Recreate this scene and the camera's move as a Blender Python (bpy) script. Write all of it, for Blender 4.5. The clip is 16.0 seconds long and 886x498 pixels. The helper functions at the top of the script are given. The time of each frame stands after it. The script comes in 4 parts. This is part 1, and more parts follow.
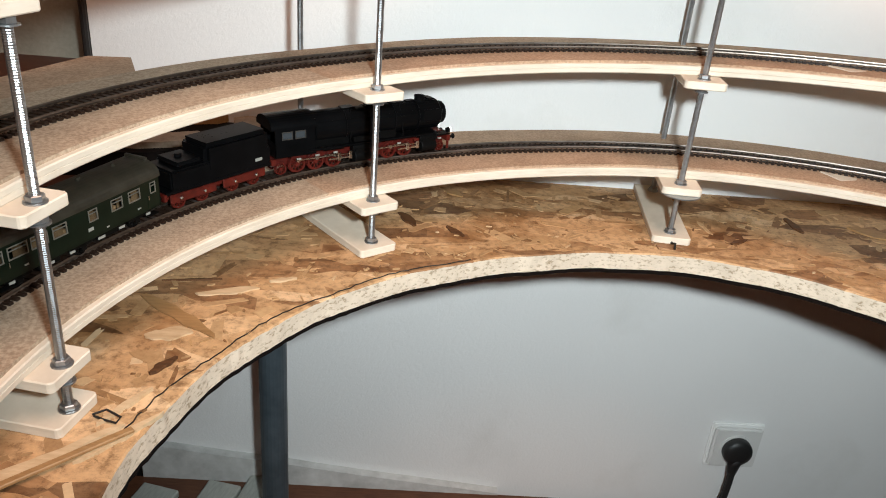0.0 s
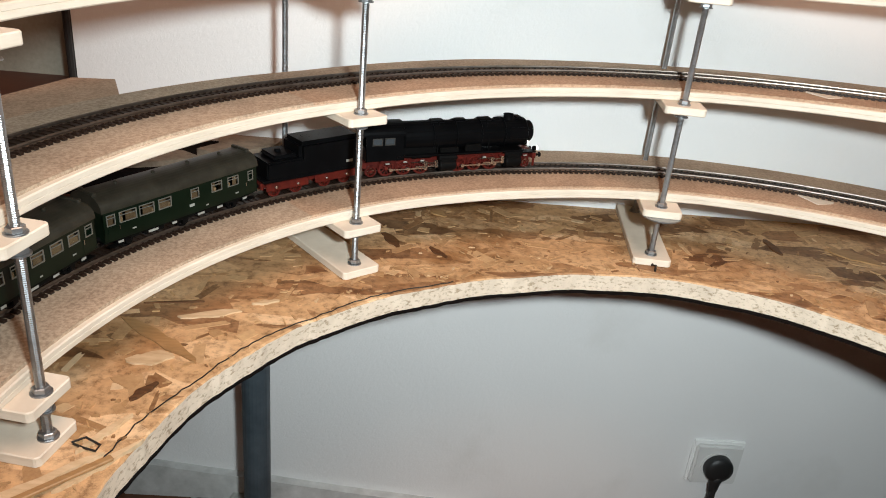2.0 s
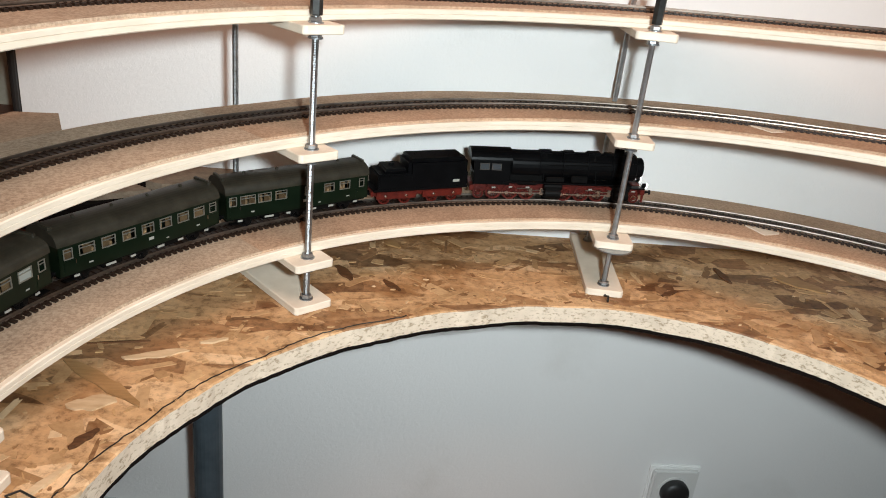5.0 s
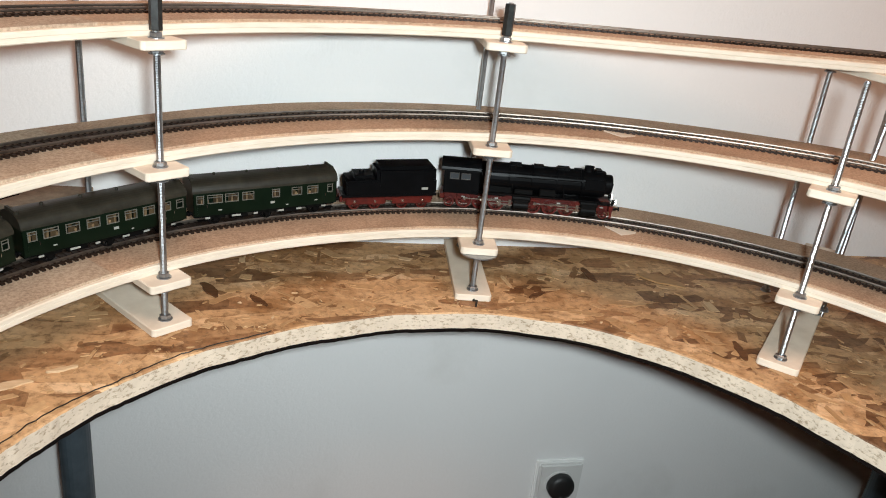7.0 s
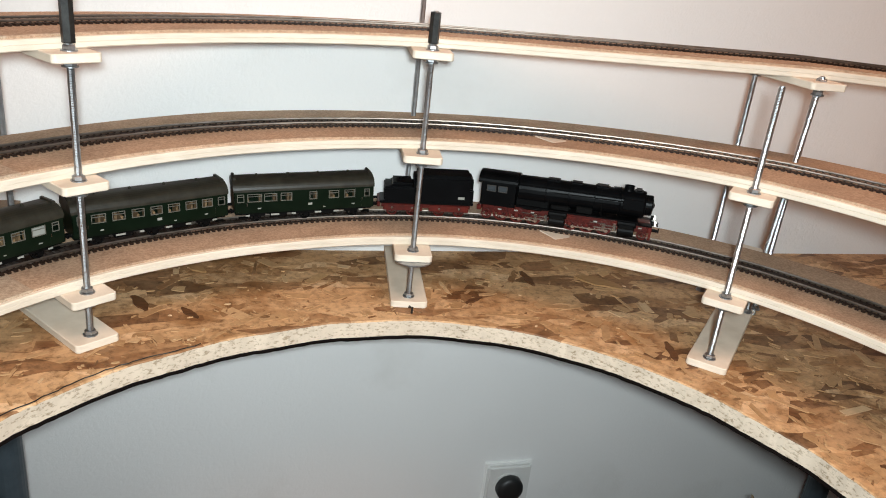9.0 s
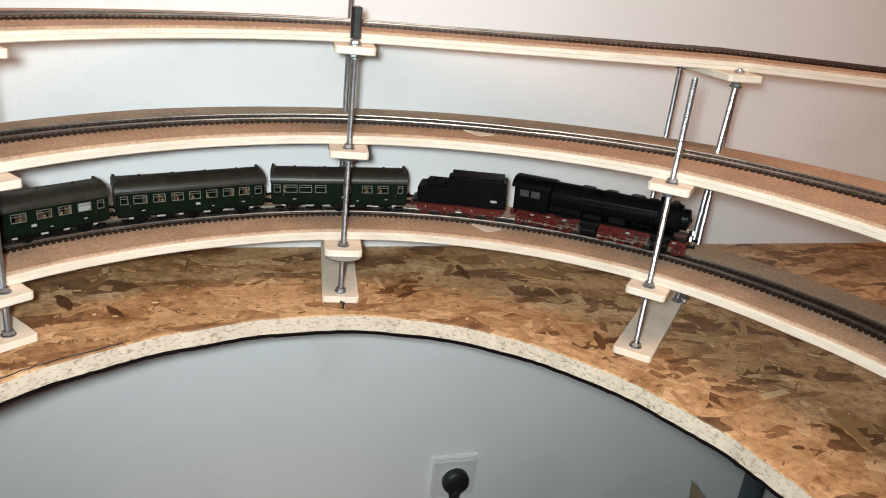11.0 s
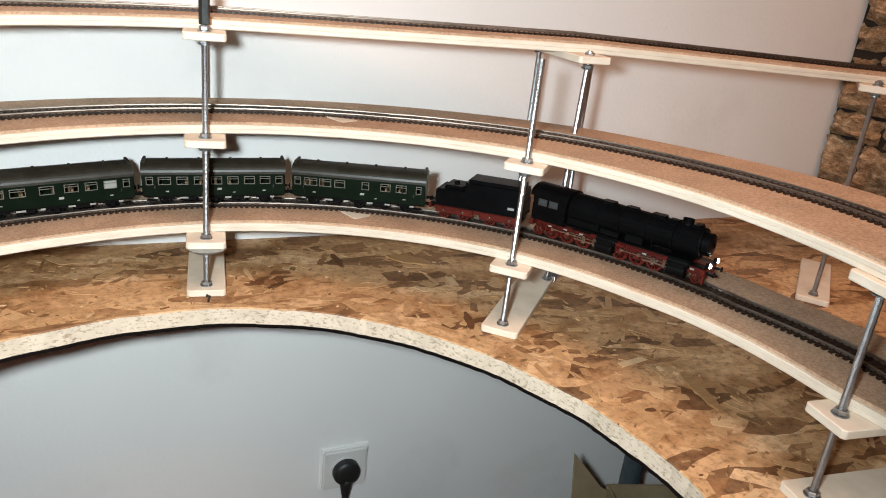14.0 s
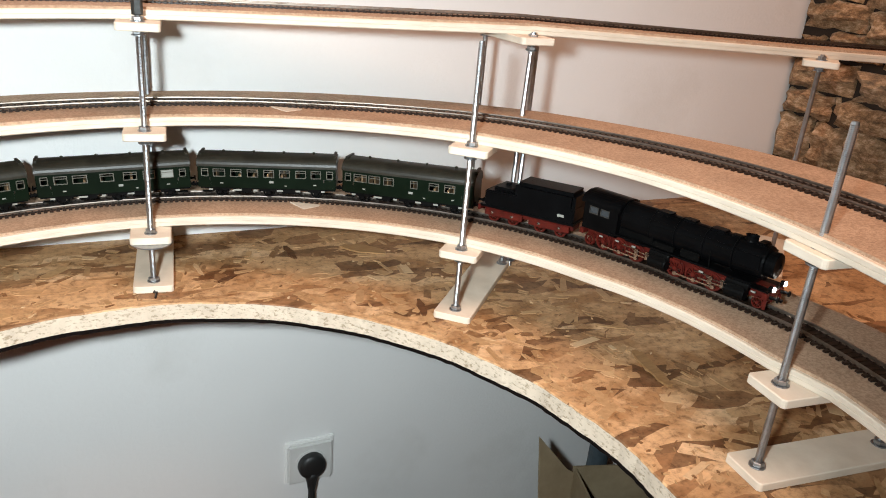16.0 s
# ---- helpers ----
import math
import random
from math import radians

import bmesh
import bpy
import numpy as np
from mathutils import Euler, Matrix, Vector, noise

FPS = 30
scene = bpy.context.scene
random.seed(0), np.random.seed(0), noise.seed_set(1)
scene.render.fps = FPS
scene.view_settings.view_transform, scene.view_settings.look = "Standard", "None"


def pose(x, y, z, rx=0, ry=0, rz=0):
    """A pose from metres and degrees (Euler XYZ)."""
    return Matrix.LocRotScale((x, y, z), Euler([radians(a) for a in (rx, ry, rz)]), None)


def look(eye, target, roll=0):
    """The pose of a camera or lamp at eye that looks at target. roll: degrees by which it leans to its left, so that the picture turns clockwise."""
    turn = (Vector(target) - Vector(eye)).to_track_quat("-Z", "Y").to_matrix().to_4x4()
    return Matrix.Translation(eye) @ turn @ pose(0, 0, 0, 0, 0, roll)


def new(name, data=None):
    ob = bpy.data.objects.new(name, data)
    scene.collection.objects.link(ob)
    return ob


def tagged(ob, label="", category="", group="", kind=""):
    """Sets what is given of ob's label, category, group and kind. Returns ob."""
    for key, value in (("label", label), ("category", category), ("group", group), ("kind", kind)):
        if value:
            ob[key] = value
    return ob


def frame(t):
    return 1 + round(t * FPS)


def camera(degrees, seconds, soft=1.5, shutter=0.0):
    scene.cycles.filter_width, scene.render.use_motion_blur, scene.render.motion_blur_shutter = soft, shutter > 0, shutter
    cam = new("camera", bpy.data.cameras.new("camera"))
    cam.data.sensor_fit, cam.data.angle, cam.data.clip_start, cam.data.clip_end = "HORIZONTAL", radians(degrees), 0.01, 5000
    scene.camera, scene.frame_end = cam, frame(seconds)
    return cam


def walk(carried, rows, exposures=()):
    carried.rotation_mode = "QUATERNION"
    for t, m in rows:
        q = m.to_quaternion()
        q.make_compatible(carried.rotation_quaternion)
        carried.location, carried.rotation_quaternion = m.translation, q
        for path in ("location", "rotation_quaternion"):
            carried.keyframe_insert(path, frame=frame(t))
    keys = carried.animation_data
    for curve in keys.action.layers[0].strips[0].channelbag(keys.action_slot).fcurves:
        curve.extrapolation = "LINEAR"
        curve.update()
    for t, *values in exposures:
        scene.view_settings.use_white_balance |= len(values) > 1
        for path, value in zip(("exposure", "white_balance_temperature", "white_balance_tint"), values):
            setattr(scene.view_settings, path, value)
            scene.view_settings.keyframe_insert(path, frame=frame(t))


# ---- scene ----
cam = camera(61.3, 16.0, soft=1.0)
PATH = [
    (0, (-0.001, -0.031, 0.721), (0.082, 1.779, -0.125), 4.9),
    (0.5, (0.003, -0.033, 0.725), (0.09, 1.783, -0.108), 4.8),
    (1, (0.003, -0.031, 0.728), (0.085, 1.783, -0.111), 4.7),
    (1.5, (0.0, -0.028, 0.728), (0.117, 1.785, -0.108), 5.2),
    (2, (0.002, -0.03, 0.734), (0.117, 1.789, -0.09), 5.6),
    (2.5, (0.002, -0.029, 0.733), (0.136, 1.794, -0.078), 5.6),
    (3, (0.002, -0.027, 0.738), (0.141, 1.799, -0.065), 5.6),
    (5.5, (0.017, -0.023, 0.751), (0.278, 1.806, -0.013), 6.6),
    (6, (0.027, -0.025, 0.756), (0.351, 1.798, -0.001), 6.7),
    (6.5, (0.038, -0.028, 0.755), (0.412, 1.79, 0.012), 6.7),
    (7, (0.051, -0.03, 0.759), (0.489, 1.776, 0.018), 6.7),
    (7.5, (0.062, -0.032, 0.762), (0.536, 1.766, 0.026), 6.6),
    (8, (0.064, -0.033, 0.762), (0.545, 1.764, 0.027), 6.5),
    (8.5, (0.069, -0.034, 0.764), (0.582, 1.755, 0.033), 6.8),
    (9, (0.083, -0.036, 0.769), (0.601, 1.752, 0.038), 6.5),
    (11.5, (0.133, -0.057, 0.771), (0.778, 1.694, 0.05), 6.6),
    (12, (0.146, -0.062, 0.772), (0.854, 1.667, 0.058), 6.8),
    (12.5, (0.151, -0.064, 0.771), (0.876, 1.659, 0.06), 6.5),
    (13, (0.152, -0.07, 0.767), (0.922, 1.635, 0.059), 6.6),
    (13.5, (0.156, -0.072, 0.767), (0.943, 1.622, 0.054), 6.4),
    (14, (0.161, -0.071, 0.767), (0.968, 1.614, 0.052), 6.5),
    (14.5, (0.167, -0.073, 0.767), (1.003, 1.598, 0.054), 6.1),
    (15, (0.177, -0.077, 0.764), (1.022, 1.585, 0.042), 5.6),
    (15.5, (0.182, -0.081, 0.762), (1.037, 1.574, 0.033), 5.5),
    (16, (0.186, -0.08, 0.763), (1.046, 1.572, 0.034), 5.2),
]
walk(cam, [(t, look(eye, target, roll)) for t, eye, target, roll in PATH], [(0, 0.0), (3, -0.04), (9, -0.10), (12.5, -0.04), (16, 0.2)])

# ---------------------------------------------------------------- light
world = bpy.data.worlds.new("room_air")
scene.world = world
world.use_nodes = True
world.node_tree.nodes["Background"].inputs[0].default_value = (1.0, 0.86, 0.74, 1)
world.node_tree.nodes["Background"].inputs[1].default_value = 0.002


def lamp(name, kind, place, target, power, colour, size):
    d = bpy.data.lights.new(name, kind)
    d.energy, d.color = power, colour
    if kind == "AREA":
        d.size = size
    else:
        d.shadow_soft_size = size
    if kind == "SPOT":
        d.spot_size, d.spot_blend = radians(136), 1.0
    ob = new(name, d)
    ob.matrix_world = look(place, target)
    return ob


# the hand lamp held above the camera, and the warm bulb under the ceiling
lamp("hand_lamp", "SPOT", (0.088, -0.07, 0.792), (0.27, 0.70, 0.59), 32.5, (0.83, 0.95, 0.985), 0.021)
lamp("ceiling_bulb", "AREA", (0.40, -0.30, 2.3), (0.40, -0.29, 0.4), 27.0, (1.0, 0.60, 0.42), 1.1)

# ---------------------------------------------------------------- materials


def material(name, base, rough=0.6, metal=0.0, spec=0.5):
    m = bpy.data.materials.new(name)
    m.use_nodes = True
    b = m.node_tree.nodes["Principled BSDF"]
    b.inputs["Base Color"].default_value = (*base, 1)
    b.inputs["Roughness"].default_value = rough
    b.inputs["Metallic"].default_value = metal
    b.inputs["Specular IOR Level"].default_value = spec
    return m


class Nodes:
    """Short hand for building a node tree."""

    def __init__(self, m):
        self.t = m.node_tree
        self.b = self.t.nodes["Principled BSDF"]

    def add(self, kind, **values):
        n = self.t.nodes.new(kind)
        for k, v in values.items():
            n.inputs[k].default_value = v
        return n

    def link(self, a, b):
        self.t.links.new(a, b)

    def coords(self, scale=(1, 1, 1), turn=(0, 0, 0)):
        c = self.add("ShaderNodeTexCoord")
        mp = self.add("ShaderNodeMapping")
        mp.inputs["Scale"].default_value = scale
        mp.inputs["Rotation"].default_value = turn
        self.link(c.outputs["Object"], mp.inputs["Vector"])
        return mp.outputs["Vector"]

    def noise(self, vec, scale, detail=4.0, rough=0.55):
        n = self.add("ShaderNodeTexNoise", Scale=scale, Detail=detail, Roughness=rough)
        self.link(vec, n.inputs["Vector"])
        return n.outputs["Fac"]

    def ramp(self, fac, stops):
        r = self.add("ShaderNodeValToRGB")
        els = r.color_ramp.elements
        while len(els) < len(stops):
            els.new(0.5)
        for e, (p, c) in zip(els, stops):
            e.position, e.color = p, (*c, 1) if len(c) == 3 else c
        self.link(fac, r.inputs["Fac"])
        return r.outputs["Color"]

    def mix(self, fac, a, b, blend="MIX"):
        n = self.t.nodes.new("ShaderNodeMix")
        n.data_type, n.blend_type = "RGBA", blend
        for sock, v in ((n.inputs[0], fac), (n.inputs[6], a), (n.inputs[7], b)):
            if isinstance(v, (int, float)):
                sock.default_value = v
            elif isinstance(v, tuple):
                sock.default_value = (*v, 1)
            else:
                self.link(v, sock)
        return n.outputs[2]

    def bump(self, height, strength, distance):
        n = self.add("ShaderNodeBump", Strength=strength, Distance=distance)
        self.link(height, n.inputs["Height"])
        self.link(n.outputs["Normal"], self.b.inputs["Normal"])

    def colour(self, c):
        self.link(c, self.b.inputs["Base Color"])

    def rough(self, c):
        self.link(c, self.b.inputs["Roughness"])


def speckled(name, dark, light, scale, stretch=(1, 1, 1), rough=0.7, bump=0.3, depth=0.0006, metal=0.0, spec=0.4, blotch=0.25, blotch_scale=14, span=(0.3, 0.68)):
    """A surface that varies at two scales: fine grain and broad stains."""
    m = material(name, light, rough, metal, spec)
    n = Nodes(m)
    v = n.coords(stretch)
    fine = n.noise(v, scale, 6.0, 0.65)
    wide = n.noise(n.coords(), blotch_scale, 3.0)
    c = n.ramp(fine, [(span[0], dark), (span[1], light)])
    c = n.mix(blotch, c, n.ramp(wide, [(0.35, tuple(0.55 * x for x in dark)), (0.6, light)]), "MIX")
    n.colour(c)
    if bump:
        n.bump(fine, bump, depth)
    return m


M_WALL = material("plaster_wall_paint", (0.78, 0.76, 0.74), 0.75, 0, 0.3)
n = Nodes(M_WALL)
v = n.coords()
n.colour(n.mix(n.ramp(n.noise(v, 7, 5, 0.6), [(0.55, (0, 0, 0)), (0.8, (0.55, 0.55, 0.55))]),
               n.ramp(n.noise(v, 2.2, 3), [(0.3, (0.72, 0.71, 0.70)), (0.7, (0.80, 0.785, 0.77))]), (0.62, 0.60, 0.57)))
n.bump(n.noise(v, 190, 6, 0.75), 0.4, 0.0018)

M_PLINTH = speckled("dusty_plinth_paint", (0.45, 0.44, 0.42), (0.66, 0.65, 0.63), 60, blotch=0.35)
M_CEIL = speckled("ceiling_paint", (0.7, 0.69, 0.67), (0.76, 0.75, 0.73), 20)
# kept dark so the room walls bounce little light back
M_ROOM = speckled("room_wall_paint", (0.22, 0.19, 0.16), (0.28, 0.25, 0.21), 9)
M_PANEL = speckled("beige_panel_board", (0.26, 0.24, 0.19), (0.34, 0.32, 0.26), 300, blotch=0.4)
M_FLOOR = speckled("red_brown_floor_boards", (0.07, 0.025, 0.012), (0.15, 0.06, 0.03), 40, (1, 8, 1), 0.5)
M_SLAT = speckled("pale_painted_slat", (0.30, 0.31, 0.28), (0.46, 0.47, 0.43), 70, (8, 1, 1), 0.6)

# oriented strand board: a field of strands, each with its own lie and tone
M_OSB = material("strand_board", (0.45, 0.28, 0.13), 0.55, 0, 0.35)
n = Nodes(M_OSB)
v = n.coords()
warp = n.add("ShaderNodeTexNoise", Scale=9.0, Detail=2.0)
n.link(v, warp.inputs["Vector"])
vm = n.add("ShaderNodeVectorMath")
vm.operation = "MULTIPLY_ADD"
n.link(warp.outputs["Color"], vm.inputs[0])
vm.inputs[1].default_value = (0.05, 0.05, 0.05)
n.link(v, vm.inputs[2])
tones = [(0.0, (0.09, 0.036, 0.015)), (0.18, (0.22, 0.10, 0.042)), (0.34, (0.46, 0.274, 0.134)), (0.85, (0.60, 0.382, 0.205)), (1.0, (0.72, 0.50, 0.30))]
layers = []
for turn, sc in ((0.4, (13, 34, 1)), (1.7, (15, 44, 1)), (2.7, (21, 60, 1))):
    mp = n.add("ShaderNodeMapping")
    mp.inputs["Rotation"].default_value = (0, 0, turn)
    mp.inputs["Scale"].default_value = sc
    n.link(vm.outputs[0], mp.inputs["Vector"])
    vo = n.add("ShaderNodeTexVoronoi", Scale=1.0)
    n.link(mp.outputs["Vector"], vo.inputs["Vector"])
    sep = n.add("ShaderNodeSeparateColor")
    n.link(vo.outputs["Color"], sep.inputs[0])
    fib = n.noise(mp.outputs["Vector"], 2.5, 5, 0.7)
    col = n.mix(0.26, n.ramp(sep.outputs[0], tones), n.ramp(fib, [(0.3, (0.25, 0.13, 0.055)), (0.7, (0.59, 0.39, 0.21))]))
    layers.append((col, sep.outputs[1], fib))
pick = n.ramp(layers[1][1], [(0.48, (0, 0, 0)), (0.52, (1, 1, 1))])
c = n.mix(pick, layers[0][0], layers[1][0])
pick = n.ramp(layers[2][1], [(0.60, (0, 0, 0)), (0.64, (1, 1, 1))])
c = n.mix(pick, c, layers[2][0])
spots = n.ramp(n.noise(v, 130, 6, 0.75), [(0.33, (0.45, 0.40, 0.36)), (0.5, (1, 1, 1)), (0.72, (1.25, 1.22, 1.2))])
c = n.mix(1.0, c, spots, "MULTIPLY")
broad = n.ramp(n.noise(v, 17, 4, 0.6), [(0.36, (0.56, 0.46, 0.36)), (0.50, (1, 1, 1))])
c = n.mix(0.9, c, broad, "MULTIPLY")
n.colour(c)
n.bump(layers[0][2], 0.3, 0.0008)

# loose strands in the board's face: tone by strand
M_STRAND = material("board_strand", (0.45, 0.28, 0.13), 0.5, 0, 0.35)
n = Nodes(M_STRAND)
g = n.add("ShaderNodeNewGeometry")
v = n.coords((60, 60, 60))
c = n.ramp(g.outputs["Random Per Island"], [(0.0, (0.06, 0.022, 0.008)), (0.16, (0.15, 0.06, 0.022)), (0.26, (0.35, 0.205, 0.095)), (0.80, (0.52, 0.34, 0.18)), (0.92, (0.56, 0.34, 0.155)), (1.0, (0.76, 0.58, 0.37))])
n.colour(n.mix(0.45, c, n.ramp(n.noise(v, 3, 5, 0.7), [(0.3, (0.17, 0.075, 0.028)), (0.7, (0.50, 0.31, 0.15))])))

M_OSBEDGE = speckled("sawn_strand_board_edge", (0.34, 0.255, 0.165), (0.70, 0.59, 0.465), 210, (1, 1, 2.0), 0.8, 0.5, 0.0010, blotch=0.18, blotch_scale=60, span=(0.36, 0.48))
M_PALE = speckled("pale_sapwood_flake", (0.44, 0.29, 0.155), (0.66, 0.49, 0.31), 50, (1, 4, 1), 0.5)
M_TAN = speckled("tan_flake", (0.26, 0.14, 0.055), (0.40, 0.23, 0.10), 60, (1, 5, 1), 0.5)
M_DARKFLAKE = speckled("dark_bark_flake", (0.05, 0.02, 0.008), (0.15, 0.065, 0.025), 80, (1, 4, 1), 0.6)
M_PLY = speckled("poplar_plywood", (0.63, 0.54, 0.43), (0.76, 0.675, 0.56), 30, (1, 1, 6), 0.55, 0.15, 0.0004, blotch=0.12)
M_CORK = speckled("brown_cork_underlay", (0.32, 0.20, 0.125), (0.51, 0.35, 0.235), 420, (1, 1, 1), 0.85, 0.7, 0.001, blotch=0.25, blotch_scale=22, span=(0.40, 0.58))
M_CORK2 = speckled("grey_cork_underlay", (0.31, 0.22, 0.15), (0.51, 0.39, 0.28), 420, (1, 1, 1), 0.85, 0.7, 0.001, blotch=0.22, blotch_scale=22, span=(0.40, 0.58))
M_SLEEPER = speckled("dark_brown_plastic_sleeper", (0.010, 0.005, 0.003), (0.024, 0.012, 0.007), 400, rough=0.42, spec=0.3, bump=0)
M_RAIL = speckled("tarnished_nickel_rail", (0.15, 0.12, 0.095), (0.30, 0.255, 0.22), 90, rough=0.42, bump=0, metal=1.0)
M_ROD = speckled("zinc_plated_steel", (0.32, 0.34, 0.36), (0.52, 0.54, 0.56), 120, rough=0.36, bump=0, metal=1.0)
M_SLEEVE = speckled("blackened_steel", (0.02, 0.02, 0.02), (0.06, 0.06, 0.058), 150, rough=0.4, bump=0, metal=0.8)
M_NUT = speckled("dull_zinc_nut", (0.26, 0.27, 0.28), (0.42, 0.43, 0.44), 200, rough=0.4, bump=0, metal=0.9)
M_BLACK = speckled("black_locomotive_paint", (0.0018, 0.0018, 0.002), (0.004, 0.004, 0.0045), 60, rough=0.36, spec=0.08, bump=0)
M_BLACKMATT = speckled("matt_black_plastic", (0.0018, 0.0018, 0.0018), (0.004, 0.0038, 0.0038), 90, spec=0.08, rough=0.5, bump=0)
M_RED = speckled("red_wheel_and_frame_paint", (0.035, 0.004, 0.003), (0.12, 0.012, 0.007), 160, rough=0.4, bump=0, spec=0.3)
M_STEEL = material("bright_valve_gear_steel", (0.62, 0.60, 0.56), 0.24, 1.0)
M_GREEN = speckled("dark_green_coach_paint", (0.0024, 0.006, 0.0028), (0.005, 0.011, 0.0055), 70, spec=0.18, rough=0.3, bump=0)
M_ROOF = speckled("grey_brown_coach_roof", (0.016, 0.0135, 0.009), (0.040, 0.034, 0.024), 110, rough=0.42, bump=0.1)
M_FRAME = material("silver_window_frame", (0.24, 0.225, 0.19), 0.35, 0.5)
M_CABFRAME = material("dull_cab_window_frame", (0.05, 0.045, 0.04), 0.4, 0.3)
M_GLASS = material("dark_window_glazing", (0.05, 0.055, 0.06), 0.15, 0, 0.6)
M_SEAT = speckled("brown_coach_interior", (0.15, 0.085, 0.04), (0.26, 0.155, 0.08), 90, bump=0)
M_MARK = material("off_white_lettering_glint", (0.30, 0.30, 0.27), 0.5)
M_POLE = speckled("blue_grey_steel_tube", (0.035, 0.05, 0.06), (0.07, 0.09, 0.105), 40, rough=0.45, bump=0.1)
M_SOCKET = material("white_socket_plastic", (0.62, 0.61, 0.59), 0.35)
M_SOCKETRIM = material("white_back_plate_plastic", (0.80, 0.79, 0.77), 0.4)
M_PLUG = material("black_rubber_plug", (0.012, 0.012, 0.012), 0.5)
M_STONE = material("brown_field_stone", (0.3, 0.2, 0.12), 0.85)
n = Nodes(M_STONE)
oi = n.add("ShaderNodeObjectInfo")
v = n.coords()
c = n.ramp(oi.outputs["Random"], [(0.0, (0.26, 0.14, 0.06)), (0.4, (0.50, 0.31, 0.16)), (0.75, (0.62, 0.42, 0.25)), (1.0, (0.72, 0.55, 0.38))])
n.colour(n.mix(0.72, c, n.ramp(n.noise(n.coords((1, 1, 2.2)), 46, 9, 0.8), [(0.40, (0.045, 0.018, 0.008)), (0.50, (0.42, 0.25, 0.12)), (0.60, (0.86, 0.66, 0.46))])))
n.bump(n.noise(v, 75, 8, 0.75), 1.0, 0.010)
M_MORTAR = speckled("dark_earth_mortar", (0.012, 0.007, 0.004), (0.035, 0.019, 0.010), 60, bump=0.6, depth=0.004)
M_CARD = speckled("brown_cardboard", (0.26, 0.19, 0.11), (0.34, 0.26, 0.16), 50, bump=0.1)
M_DARKWOOD = speckled("dark_red_brown_wood", (0.045, 0.016, 0.010), (0.09, 0.035, 0.02), 30, (1, 8, 1), 0.5)
M_LATH = speckled("brown_wood_lath", (0.06, 0.028, 0.013), (0.16, 0.08, 0.04), 60, (1, 9, 1), 0.6)
M_POST = material("black_door_post", (0.01, 0.008, 0.007), 0.5)
# black that paints shade under the board and between the offcuts
M_SHADE = speckled("painted_shade_black", (0.003, 0.002, 0.0018), (0.008, 0.005, 0.004), 300, rough=0.95, spec=0.1)
M_CHIP = speckled("greyish_chipboard", (0.17, 0.12, 0.08), (0.33, 0.25, 0.18), 160, rough=0.8, bump=0.3, blotch=0.35, blotch_scale=30)
M_WIRE = material("black_wire", (0.01, 0.009, 0.008), 0.5)
M_HEAD = material("lit_headlight", (1, 1, 1), 0.3)
M_HEAD.node_tree.nodes["Principled BSDF"].inputs["Emission Color"].default_value = (1.0, 0.93, 0.85, 1)
M_HEAD.node_tree.nodes["Principled BSDF"].inputs["Emission Strength"].default_value = 40.0

# ---------------------------------------------------------------- mesh helpers


def finish(name, bm, mat, smooth=False):
    bmesh.ops.recalc_face_normals(bm, faces=bm.faces)
    me = bpy.data.meshes.new(name)
    bm.to_mesh(me)
    bm.free()
    for m in mat if isinstance(mat, (list, tuple)) else (mat,):
        me.materials.append(m)
    if smooth:
        for p in me.polygons:
            p.use_smooth = True
    return me


def part(name, bm, mat, parent=None, label="", smooth=False):
    ob = new(name, finish(name, bm, mat, smooth))
    if parent:
        ob.parent = parent
    if label:
        ob["label"] = label
    return ob


def thing(name, label, category, group="", kind="", at=None):
    ob = new(name)
    ob.empty_display_size = 0.02
    if at is not None:
        ob.matrix_world = at
    return tagged(ob, label, category, group, kind)


def box(bm, x0, x1, y0, y1, z0, z1, bevel=0.0, m=None, segs=1):
    r = bmesh.ops.create_cube(bm, size=1.0)
    vs = r["verts"]
    for v in vs:
        v.co = Vector((x0 + (v.co.x + 0.5) * (x1 - x0), y0 + (v.co.y + 0.5) * (y1 - y0), z0 + (v.co.z + 0.5) * (z1 - z0)))
    if bevel:
        es = list({e for v in vs for e in v.link_edges})
        r = bmesh.ops.bevel(bm, geom=es, offset=bevel, segments=segs, affect="EDGES", clamp_overlap=True)
        vs = list({v for f in r["faces"] for v in f.verts} | {v for v in vs if v.is_valid})
    if m is not None:
        bmesh.ops.transform(bm, matrix=m, verts=vs)
    return vs


def lathe(bm, profile, segs=16, m=None, close=True):
    """Revolve (radius, height) pairs about z."""
    rings = []
    for r, h in profile:
        rings.append([bm.verts.new((r * math.cos(2 * math.pi * i / segs), r * math.sin(2 * math.pi * i / segs), h)) for i in range(segs)])
    for a, b in zip(rings, rings[1:]):
        for i in range(segs):
            j = (i + 1) % segs
            bm.faces.new((a[i], a[j], b[j], b[i]))
    if close:
        bm.faces.new(list(reversed(rings[0])))
        bm.faces.new(rings[-1])
    vs = [v for r in rings for v in r]
    if m is not None:
        bmesh.ops.transform(bm, matrix=m, verts=vs)
    return vs


def prism(bm, pts, z0, z1, m=None):
    """A flat outline raised from z0 to z1."""
    lo = [bm.verts.new((x, y, z0)) for x, y in pts]
    hi = [bm.verts.new((x, y, z1)) for x, y in pts]
    bm.faces.new(list(reversed(lo)))
    bm.faces.new(hi)
    k = len(pts)
    for i in range(k):
        bm.faces.new((lo[i], lo[(i + 1) % k], hi[(i + 1) % k], hi[i]))
    if m is not None:
        bmesh.ops.transform(bm, matrix=m, verts=lo + hi)
    return lo + hi


